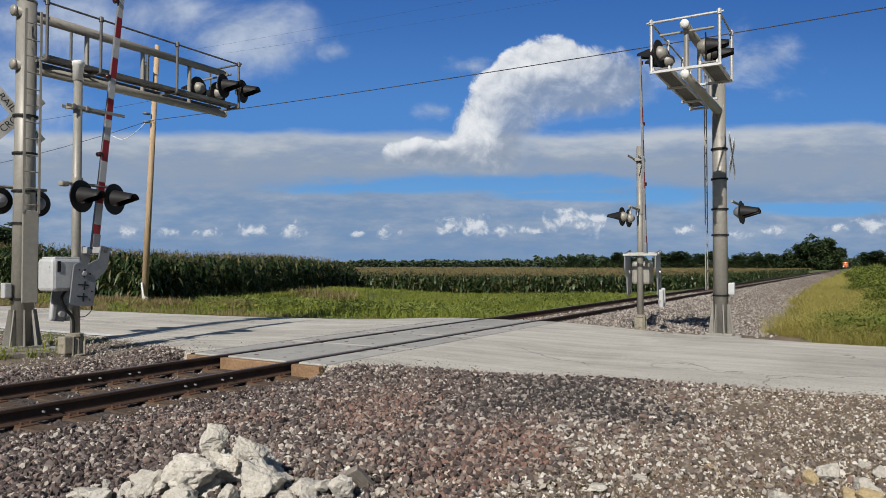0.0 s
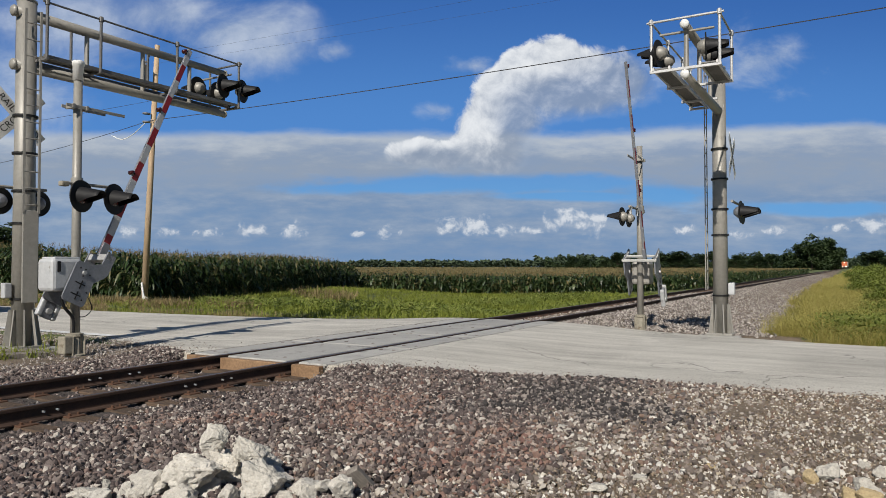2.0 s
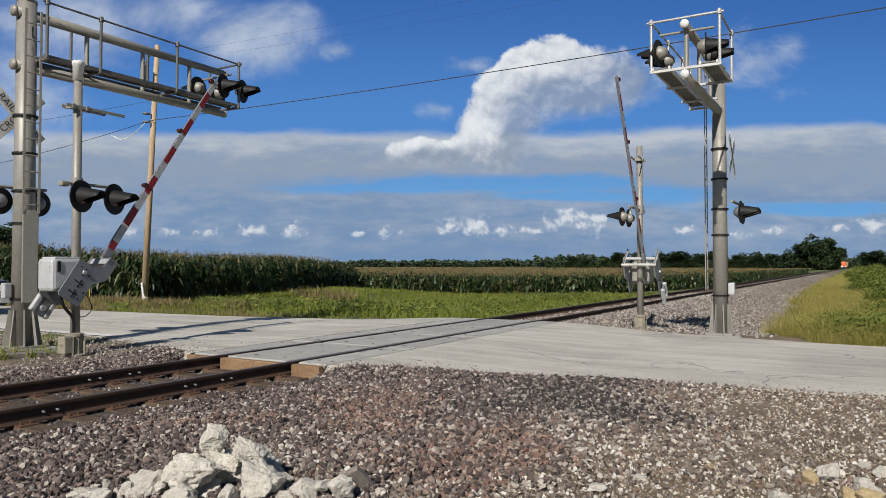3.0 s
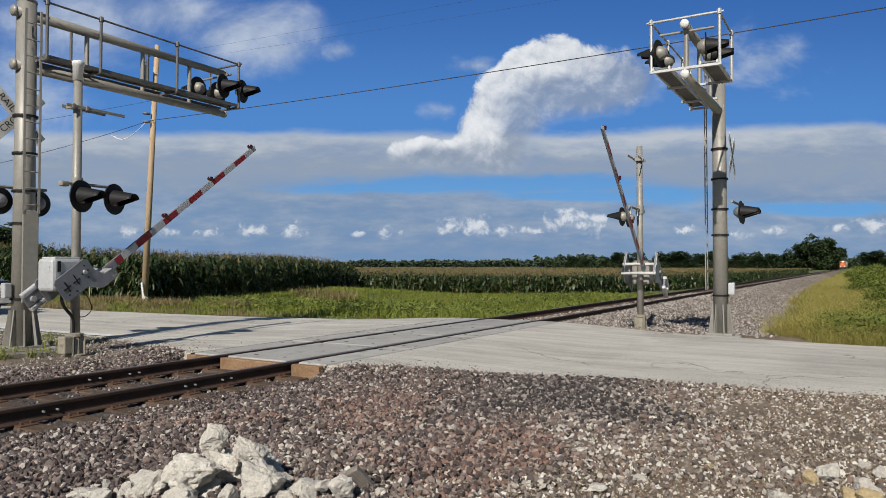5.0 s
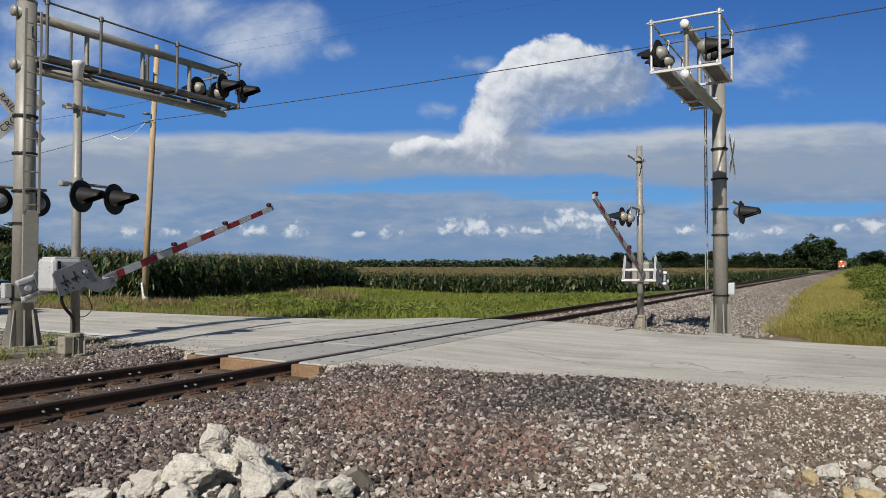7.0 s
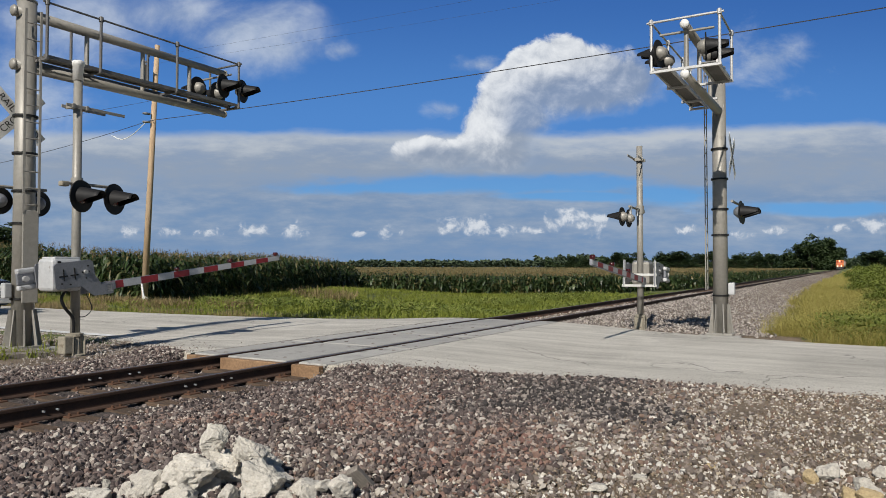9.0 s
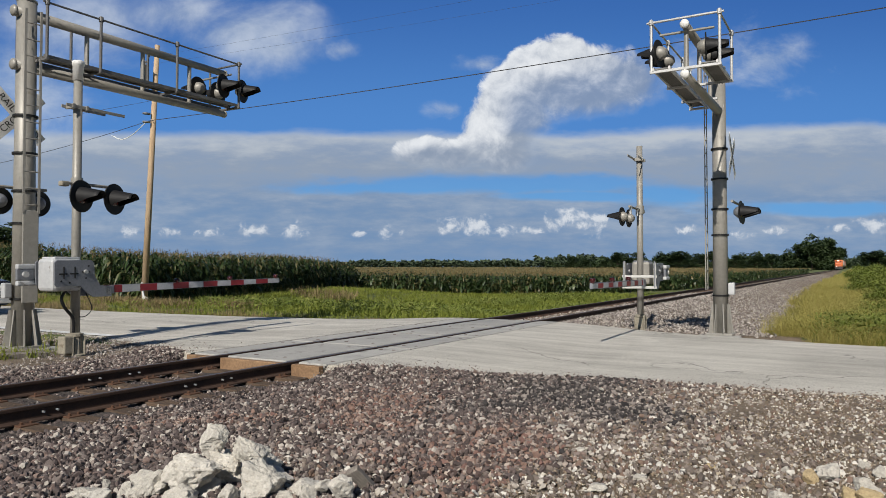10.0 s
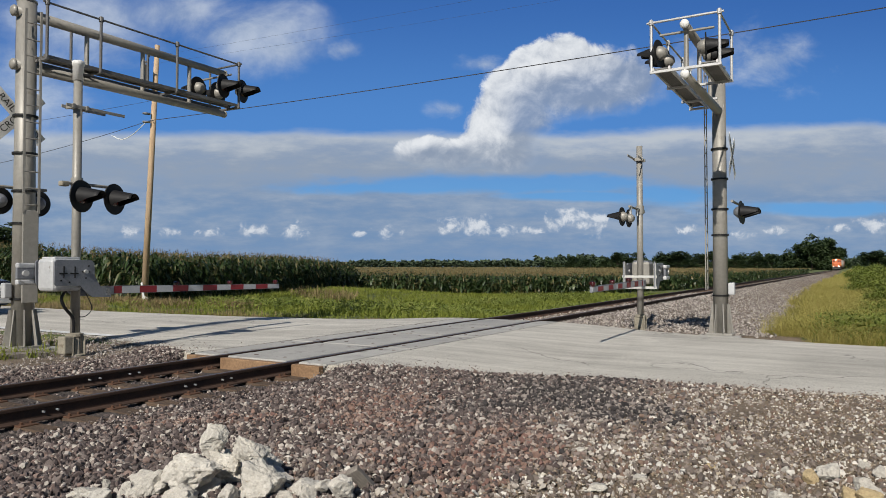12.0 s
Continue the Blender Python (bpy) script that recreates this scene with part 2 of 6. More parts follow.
def paint_high(t, u, v):
    n1 = noise_of(t, vec(t, u, v, 0), 22, 9, 0.62, 0.35)
    n2 = noise_of(t, vec(t, u - 0.005, v + 0.011, 0), 22, 6, 0.58, 0.35)
    body = puffs(t, u, v, [(160, 288, 68, 44), (113, 284, 42, 34), (205, 272, 76, 46), (252, 264, 70, 46), (93, 256, 52, 46), (141, 246, 76, 44), (197, 242, 80, 38), (72, 222, 46, 40), (106, 214, 46, 42), (56, 198, 42, 40), (48, 172, 46, 36), (86, 184, 42, 42), (-40, 163, 46, 24), (5, 158, 40, 26), (80, 156, 52, 26)], 0.35)
    shade = puffs(t, u, v, [(215, 238, 120, 40), (290, 258, 90, 50), (158, 222, 74, 36), (112, 190, 36, 60), (80, 150, 70, 24), (-5, 150, 80, 20)], 0.4).step(-0.55, 0.6)
    cover = ((body + (n1 - 0.5) * 0.85) / (shade * 0.45 + 0.22)).step(0.0, 1.0) * (1 - shade * 0.22)
    lit = (0.75 - shade * 0.58 + (n1 - n2) * 1.15 + (n1 - 0.5) * 0.45).step(0.0, 1.05)
    col = mix(t, lit, (0.26, 0.32, 0.425), (0.82, 0.845, 0.875))
    # torn scraps beside the tall cloud and veils of high cloud
    wisp = noise_of(t, vec(t, u * 0.8, v * 1.2, 5.1), 8, 8, 0.58, 0.5)
    fine = noise_of(t, vec(t, u * 0.85, v * 1.25, 9.3), 21, 7, 0.6, 0.3)
    scraps = puffs(t, u, v, [(448, 294, 84, 54), (43, 288, 46, 16), (-6, 224, 40, 16), (340, 282, 80, 40), (470, 300, 60, 30), (-155, 307, 46, 24)], 0.2)
    place = puffs(t, u, v, [(-290, 336, 150, 62), (-250, 310, 90, 40), (-520, 350, 190, 80), (-600, 260, 130, 90), (-400, 360, 120, 50)], 0.3)
    veil = ((place + (wisp - 0.5) * 1.9 + (fine - 0.5) * 0.5).step(0.0, 1.15) * 0.75).max((scraps + (wisp - 0.5) * 1.6 + (fine - 0.5) * 2.0).step(0.0, 1.25) * 0.62)
    colv = mix(t, (wisp * 0.6 + fine * 0.6 - 0.1).step(0.3, 0.75), (0.34, 0.42, 0.55), (0.60, 0.66, 0.74))
    return cover.max(veil), mix(t, (cover - veil * 0.4).step(0.0, 0.3), colv, col), 1.0


def paint_band(t, u, v):
    n = noise_of(t, vec(t, u * 0.4, v, 3.3), 14, 6, 0.6)
    fine = noise_of(t, vec(t, u * 0.42, v * 1.5, 7.7), 30, 8, 0.62)
    broad = noise_of(t, vec(t, u * 0.3, v * 1.2, 1.9), 8, 4, 0.5)
    sky_up = mix(t, v.step(0.17, 0.42), (0.085, 0.25, 0.61), (0.040, 0.137, 0.425))
    base = mix(t, v.step(0.07, 0.20), (0.13, 0.36, 0.70), sky_up)
    w = v + (n - 0.5) * 0.022 + (fine - 0.5) * 0.016 - u.step(0.15, 0.5) * 0.012
    below = 1 - w.step(0.180, 0.197)
    gap = (puffs(t, u, v, [(60, 117, 330, 20), (-60, 112, 220, 12), (317, 104, 100, 20), (533, 82, 190, 15), (180, 100, 160, 9)], 0.2) + (n - 0.5) * 1.6 + (fine - 0.5) * 0.9).step(-0.05, 0.6)
    cover = (below * (1 - gap * 0.92)) * (0.86 + fine.step(0.3, 0.65) * 0.14)
    high = mix(t, (w.step(0.135, 0.188) * 0.75 + (fine - 0.5) * 1.3 + (broad - 0.5) * 0.8).step(0.0, 1.0), (0.28, 0.345, 0.45), (0.48, 0.53, 0.595))
    low = mix(t, ((fine - 0.5) * 1.9 + (broad - 0.5) * 1.0 + 0.42).step(0.0, 1.0), (0.185, 0.275, 0.43), (0.34, 0.42, 0.54))
    col = mix(t, v.step(0.085, 0.135), low, high)
    col = mix(t, (1 - v.step(0.0, 0.06)) * 0.7, col, (0.165, 0.27, 0.45))
    return cover * 0.0 + 1.0, mix(t, cover, base, col), 1.0


def paint_low(t, u, v):
    n1 = noise_of(t, vec(t, u, v, 2.0), 46, 8, 0.64, 0.3)
    n2 = noise_of(t, vec(t, u - 0.003, v + 0.006, 2.0), 46, 6, 0.6, 0.3)
    body = puffs(t, u, v, [(-278, 50, 18, 13), (-258, 49, 14, 9), (-211, 49, 24, 14), (-443, 50, 22, 10), (-387, 48, 20, 8), (-335, 46, 24, 8), (9, 57, 20, 17), (45, 57, 30, 17), (85, 50, 20, 12), (125, 51, 18, 8), (168, 66, 28, 20), (196, 62, 30, 18), (216, 60, 20, 24), (-83, 48, 24, 10), (-120, 46, 14, 6), (345, 52, 26, 10), (473, 50, 22, 10), (609, 58, 40, 15), (420, 46, 26, 8), (560, 54, 26, 9)], 0.25)
    cover = (body + (n1 - 0.5) * 3.2 - 0.12).step(0.0, 0.75) * (v + (n1 - 0.5) * 0.02).step(0.030, 0.052)
    lit = (0.55 + (n1 - n2) * 2.6 + (v - 0.05) * 14).step(0.0, 1.0)
    return cover * 0.82, mix(t, lit, (0.28, 0.365, 0.50), (0.74, 0.77, 0.81)), 1.0


cloud_low = cloud_sheet("backdrop_low_clouds", FAR + 80, paint_low, "row of small white cumulus clouds low in the sky")
cloud_band = cloud_sheet("backdrop_cloud_band", FAR + 160, paint_band, "grey stratus cloud band and haze across blue sky")
cloud_high = cloud_sheet("backdrop_high_clouds", FAR, paint_high, "tall white cumulus cloud in a blue sky")


# ---- ground ----
TRACK = -8.1


def interp(x, pts):
    return np.interp(x, [p[0] for p in pts], [p[1] for p in pts])


NEAR_EDGE = [(-90, 8.6), (-20, 9.2), (-14, 9.4), (-12, 8.95), (-10.2, 8.2), (-9.5, 8.0), (-6.7, 8.0), (-6.0, 8.3), (-5.0, 8.76), (-3.1, 9.42), (0.3, 9.82), (6, 10.3), (30, 10.7)]
FAR_EDGE = [(-90, 15.0), (-22, 15.0), (-16.9, 15.5), (-13.2, 16.4), (-9.4, 17.4), (-7.7, 17.3), (-4.85, 17.0), (-2.3, 16.35), (0.44, 15.95), (30, 15.6)]


def road_z(x):
    return -0.11 + 0.105 * np.exp(-((x - TRACK) / 3.2) ** 4)


def sm(a):
    a = np.clip(a, 0, 1)
    return a * a * (3 - 2 * a)


def ground_z(x, y):
    x, y = np.asarray(x, float), np.asarray(y, float)
    t = x - TRACK
    off = np.maximum(0, y - 16.9)
    near_bank = np.maximum(sm((x + 34) / 8), sm((y - 44) / 10))
    left = -0.14 - (0.95 * near_bank + 0.3 * sm((x + 46) / 9) * (1 - near_bank)) * sm(off / 14)
    right = -0.16 - 0.55 * sm(off / 9) * sm((t - 2) / 4)
    left = left + 0.40 * sm((-34 - x) / 6) * sm((y - 17) / 4) * (1 - 0.8 * sm((y - 24) / 30))
    z = np.where(t < 0, left, right)
    bank = np.where(t < 0, -0.2 - np.maximum(0, -t - 1.9) * 0.42, -0.2 - np.maximum(0, t - 1.9) * 0.11)
    z = np.where((y > 16.9) & (np.abs(t) < 6), np.maximum(z, bank), z)
    near = (y < 12)
    z = np.where(near, -0.15 - 0.06 * sm((2.4 - np.abs(t)) / 0.7), z)
    edge = interp(x, NEAR_EDGE)
    shoulder = z + (road_z(x) - 0.012 - z) * sm((y - edge + 1.3) / 1.15) * sm((np.abs(t) - 1.45) / 0.35)
    z = np.where(y < edge + 0.42, shoulder, z)
    z = np.where((y >= np.where(np.abs(t) < 1.6, 7.5, edge + 0.42)) & (y <= 17.2), -0.24, z)
    return z


def lines(lo, hi, a, b, step):
    grow_lo, grow_hi = [], []
    s, p = step, lo
    while p > a:
        s *= 1.25
        p -= s
        grow_lo.append(p)
    s, p = step, hi
    while p < b:
        s *= 1.25
        p += s
        grow_hi.append(p)
    return np.array(grow_lo[::-1] + list(np.arange(lo, hi + step / 2, step)) + grow_hi)


def gravel_bed():
    """Packed brown dirt, darkened under the ballast to paint the shade between its stones."""
    m = material("packed_dirt", (0.10, 0.075, 0.052), (0.27, 0.21, 0.15), 0.95, 0.0, 26, 1.1, 1.0, 0.03)
    t = m.node_tree
    b = t.nodes["Principled BSDF"]
    dirt = b.inputs["Base Color"].links[0].from_socket
    co = t.nodes.new("ShaderNodeTexCoord").outputs["Object"]
    sp = t.nodes.new("ShaderNodeSeparateXYZ")
    t.links.new(co, sp.inputs[0])
    x, y = S(t, sp.outputs[0]), S(t, sp.outputs[1])
    wob = (noise_of(t, co, 0.9, 4, 0.6) - 0.5) * 2.2
    stone_shade = (x + wob).step(-10.2, -9.4) * (1 - (x + wob).step(-2.6, -1.7)) * (1 - y.step(9.6, 10.4))
    dark = mix(t, noise_of(t, co, 30, 4, 0.6).step(0.3, 0.7), (0.035, 0.029, 0.027), (0.11, 0.092, 0.083))
    t.links.new(mix(t, stone_shade, dirt, dark), b.inputs["Base Color"])
    return m


GRAVELBED = gravel_bed()
TURF = material("grassy_soil", (0.05, 0.075, 0.018), (0.15, 0.17, 0.05), 0.95, 0.0, 12, 0.3, 0.8, 0.05, (0.20, 0.17, 0.07), 0.1)


def build_ground():
    xs, ys = lines(-34, 8, -4200, 4200, 0.35), lines(-2, 42, -4200, 4500, 0.35)
    gx, gy = np.meshgrid(xs, ys, indexing="ij")
    gz = ground_z(gx, gy)
    rng = np.random.default_rng(3)
    gz = gz + rng.normal(0, 0.012, gz.shape) * ((np.abs(gx) < 60) & (np.abs(gy) < 60))
    n, k = gx.shape
    idx = np.arange(n * k).reshape(n, k)
    faces = np.stack([idx[:-1, :-1], idx[1:, :-1], idx[1:, 1:], idx[:-1, 1:]], -1).reshape(-1, 4)
    ob = arrays("ground", np.stack([gx, gy, gz], -1).reshape(-1, 3), faces, [GRAVELBED, TURF])
    cx, cy = (gx[:-1, :-1] + gx[1:, 1:]) / 2, (gy[:-1, :-1] + gy[1:, 1:]) / 2
    t = cx - TRACK
    gravel = ((cy < 9) & (cx > -30) & (cy > -40)) | ((cy >= 9) & (cy < 17.2) & (cx > -13)) | ((cy >= 17.2) & (t > -2.9) & (cx < -1.0 - (cy - 17) * 0.05 + np.maximum(0, cy - 40) * 0.035))
    ob.data.polygons.foreach_set("material_index", np.where(gravel, 0, 1).astype(np.int32).ravel())
    for p in ob.data.polygons:
        p.use_smooth = True
    tagged(ob, "gravel and grassy ground reaching flat farmland at the horizon", "ground", kind="structure")
    return ob


build_ground()



def road_surface():
    """Worn asphalt: chips, streaks along the way, patches and fine cracks."""
    m = bpy.data.materials.new("bleached_asphalt")
    m.use_nodes = True
    t = m.node_tree
    b = t.nodes["Principled BSDF"]
    co = t.nodes.new("ShaderNodeTexCoord").outputs["Object"]

    def scaled(x, y, z):
        mp = t.nodes.new("ShaderNodeMapping")
        t.links.new(co, mp.inputs[0])
        mp.inputs["Scale"].default_value = (x, y, z)
        return mp.outputs[0]
    chips = noise_of(t, co, 48, 6, 0.8)
    streak = noise_of(t, scaled(0.10, 1.3, 1), 2.2, 5, 0.6)
    patch = noise_of(t, co, 0.45, 4, 0.6, 0.5)
    f = (chips * 0.95 + streak * 0.40 + patch * 0.42 - 0.385).step(0.2, 0.8)
    col = mix(t, f, (0.27, 0.255, 0.225), (0.72, 0.69, 0.62))
    vo = t.nodes.new("ShaderNodeTexVoronoi")
    vo.feature = "DISTANCE_TO_EDGE"
    vo.inputs["Scale"].default_value = 0.42
    warp = t.nodes.new("ShaderNodeVectorMath")
    warp.operation = "ADD"
    ns = t.nodes.new("ShaderNodeTexNoise")
    ns.inputs["Scale"].default_value = 1.6
    ns.inputs["Detail"].default_value = 5
    t.links.new(co, warp.inputs[0])
    t.links.new(ns.outputs["Color"], warp.inputs[1])
    t.links.new(co, ns.inputs["Vector"])
    t.links.new(warp.outputs[0], vo.inputs["Vector"])
    crack = (1 - S(t, vo.outputs["Distance"]).step(0.0, 0.012)) * noise_of(t, co, 0.35, 2, 0.5).step(0.50, 0.60)
    col = mix(t, crack * 0.8, col, (0.10, 0.095, 0.085))
    t.links.new(col, b.inputs["Base Color"])
    b.inputs["Roughness"].default_value = 0.92
    b.inputs["Specular IOR Level"].default_value = 0.3
    n = t.nodes.new("ShaderNodeBump")
    n.inputs["Strength"].default_value, n.inputs["Distance"].default_value = 0.6, 0.008
    t.links.new((chips - crack * 0.8).socket, n.inputs["Height"])
    t.links.new(n.outputs[0], b.inputs["Normal"])
    return m


ROAD = road_surface()
SAND = material("sandy_road_edge", (0.24, 0.21, 0.17), (0.60, 0.56, 0.48), 0.95, 0.0, 34, 2.2, 1.0, 0.02, (0.13, 0.115, 0.10), 0.2)
PAINT = material("road_paint", (0.60, 0.60, 0.58), (0.80, 0.80, 0.78), 0.7, 0.0, 60, 5, 0.1, 0.002, (0.45, 0.44, 0.42), 0.05)


def build_road(name, x0, x1, step):
    xs = np.arange(x0, x1 + 1e-6, step)
    rng = np.random.default_rng(7)
    wob = np.convolve(rng.normal(0, 0.10, len(xs) + 4), np.ones(5) / 5, "valid") * np.clip((np.abs(xs - TRACK) - 1.6) / 1.0, 0, 1)
    a, b = interp(xs, NEAR_EDGE) + wob, interp(xs, FAR_EDGE) + wob[::-1]
    k = 14
    f = np.linspace(0, 1, k)
    gy = a[:, None] * (1 - f) + b[:, None] * f
    gx = np.repeat(xs[:, None], k, 1)
    crown = 0.05 * (1 - (2 * f - 1) ** 2)[None, :] * np.clip((np.abs(gx - TRACK) - 2) / 3, 0, 1)
    gz = road_z(gx) + crown
    top = np.stack([gx, gy, gz], -1)
    low = top.copy()
    low[..., 2] -= 0.16
    rag = 0.10 + 0.5 * np.abs(np.convolve(rng.normal(0, 0.3, len(xs) + 4), np.ones(5) / 5, "valid"))
    first, last = low[:, :1].copy(), low[:, -1:].copy()
    first[:, 0, 1] -= rag
    last[:, 0, 1] += 0.1
    verts = np.concatenate([first, top, last], 1)
    n, k = verts.shape[:2]
    idx = np.arange(n * k).reshape(n, k)
    faces = np.stack([idx[:-1, :-1], idx[1:, :-1], idx[1:, 1:], idx[:-1, 1:]], -1).reshape(-1, 4)
    ob = arrays(name, verts.reshape(-1, 3), faces, [ROAD, SAND])
    strip = np.tile(np.arange(k - 1), n - 1)
    ob.data.polygons.foreach_set("material_index", ((strip == 0) | (strip == k - 2)).astype(np.int32))
    return tagged(ob, "sun-bleached grey asphalt country road over the tracks", "road", kind="structure")


build_road("road_west", -90.05, -9.55, 0.25)
build_road("road_east", -6.65, 30, 0.25)


def build_line():
    bm = B()
    x = -60.0
    while x < -14:
        a = [bm.verts.new((xx, interp(xx, NEAR_EDGE) + o, float(road_z(xx)) + 0.026)) for xx, o in ((x, 0.14), (min(x + 1, -13.9), 0.14), (min(x + 1, -13.9), 0.42), (x, 0.42))]
        bm.faces.new(a)
        x += 1
    tagged(link_mesh("edge_line", bm, PAINT), "worn white painted edge line on the road", "road marking", kind="structure")


build_line()


# ---- track ----
RAIL_X = (-8.86, -7.34)
PROFILE = [(-0.07, -0.17), (0.07, -0.17), (0.07, -0.158), (0.012, -0.138), (0.010, -0.045), (0.034, -0.036), (0.036, -0.008), (0.028, 0.0), (-0.028, 0.0), (-0.036, -0.008), (-0.034, -0.036), (-0.010, -0.045), (-0.012, -0.138), (-0.07, -0.158)]


def build_track():
    track = empty("railway_track", TRACK, 0, 0, label="single railway track with rusty rails on timber ties", category="track")
    ys = [-30.0] + [float(v) for v in range(-20, 60, 4)] + [80, 120, 200, 400, 800]
    for x in RAIL_X:
        bm = B()
        rings = [[bm.verts.new((x - TRACK + a, y, b)) for a, b in PROFILE] for y in ys]
        k = len(PROFILE)
        for r0, r1 in zip(rings, rings[1:]):
            for i in range(k):
                f = bm.faces.new((r0[i], r0[(i + 1) % k], r1[(i + 1) % k], r1[i]))
                f.material_index = 1 if i == 7 else 0
        bmesh.ops.recalc_face_normals(bm, faces=bm.faces)
        rail = part("rail", bm, [RAILSIDE, RAILTOP], track, "rusty brown steel rail with a worn head")
    bm = B()
    box(bm, (0, 0, 0), (2.6, 0.23, 0.17), 0.012)
    tie0 = part("tie", bm, TIE, track)
    bm = B()
    box(bm, (0, 0, 0), (0.36, 0.19, 0.02), 0.004)
    for sx in (-0.11, 0.11):
        for sy in (-0.05, 0.05):
            box(bm, (sx, sy, 0.02), (0.03, 0.02, 0.03), 0.004)
    plate0 = part("tie_plate", bm, RUST, track)
    rng = random.Random(5)
    first = True
    y = -6.0
    while y < 70:
        if not (8.1 < y < 17.2):
            for kind, x in [(tie0, 0)] + ([(plate0, rx - TRACK) for rx in RAIL_X] if -3 < y < 40 else []):
                if first or (kind is plate0 and plate0.location.z == 0):
                    ob = kind
                else:
                    ob = new(kind.name.split(".")[0], kind.data)
                    ob.parent = track
                dz = -0.262 if kind is tie0 else -0.172
                ob.location = (x + (rng.uniform(-0.06, 0.06) if kind is tie0 else 0), y, dz)
                ob.rotation_euler = (0, 0, rng.uniform(-0.02, 0.02) if kind is tie0 else 0)
                first = False
        y += 0.53 + rng.uniform(-0.03, 0.03)
    # joint bolts on the rails' webs
    for x, spots in ((RAIL_X[0], (5.75, 5.9, 6.35, 6.5)), (RAIL_X[1], (4.25, 4.4, 6.05, 6.2, 6.65, 6.8))):
        for y in spots:
            bm = B()
            tube(bm, (x - TRACK + 0.01, y, -0.085), (x - TRACK + 0.05, y, -0.085), 0.012, 0.012, 8)
            part("bolt", bm, ALU, track)
    return track


build_track()


def build_crossing():
    crossing = empty("level_crossing", TRACK, 0, 0, label="concrete and timber crossing panels between and beside the rails", category="level crossing")
    for x0, x1 in ((-9.50, -8.97), (-8.72, -7.48), (-7.23, -6.70)):
        y = 8.0
        for i in range(4):
            y1 = 8.0 + 9.3 * (i + 1) / 4
            bm = B()
            box(bm, ((x0 + x1) / 2 - TRACK, (y + y1) / 2, -0.105), (x1 - x0, y1 - y - 0.075, 0.2), 0.014)
            p = part("panel", bm, CONC, crossing)
            for sx in (0.25, 0.75):
                for yy in (y + 0.35, y1 - 0.35):
                    bm = B()
                    tube(bm, (x0 + (x1 - x0) * sx - TRACK, yy, -0.01), (x0 + (x1 - x0) * sx - TRACK, yy, -0.002), 0.035, 0.035, 10)
                    part("bolt_cup", bm, RUST, p)
            y = y1
        bm = B()
        box(bm, ((x0 + x1) / 2 - TRACK, 7.93, -0.115), (x1 - x0, 0.11, 0.19), 0.01)
        part("header_timber", bm, PANELWOOD, crossing, "weathered brown timber end block")
        bm = B()
        box(bm, ((x0 + x1) / 2 - TRACK, 17.37, -0.115), (x1 - x0, 0.11, 0.19), 0.01)
        part("header_timber", bm, PANELWOOD, crossing, "weathered brown timber end block")


build_crossing()


# black strips added in the open gaps, standing in for the shade inside
def shade_strips():
    track = bpy.data.objects["railway_track"]
    crossing = bpy.data.objects["level_crossing"]
    for i in (1, 2, 3):
        for x0, x1 in ((-9.50, -8.97), (-8.72, -7.48), (-7.23, -6.70)):
            bm = B()
            box(bm, ((x0 + x1) / 2 - TRACK, 8.0 + 9.3 * i / 4, -0.09), (x1 - x0 - 0.02, 0.07, 0.14), 0.004)
            part("joint_filler", bm, JOINTSHADE, crossing, "dark strip for the shade in the joint between crossing panels")
    for x in (-9.525, -6.675):
        bm = B()
        box(bm, (x - TRACK, 12.65, -0.09), (0.044, 9.3, 0.13), 0.004)
        part("joint_filler", bm, JOINTSHADE, crossing, "dark strip for the shade in the joint beside the road")
    for x in RAIL_X:
        for s in (-1, 1):
            bm = B()
            box(bm, (x + s * 0.078 - TRACK, 12.65, -0.09), (0.062, 9.3, 0.10), 0.006)
            part("flangeway_filler", bm, JOINTSHADE, track, "black strip for the shade in the flangeway")


JOINTSHADE = material("black_rubber", (0.014, 0.014, 0.014), (0.035, 0.034, 0.032), 0.85)
shade_strips()


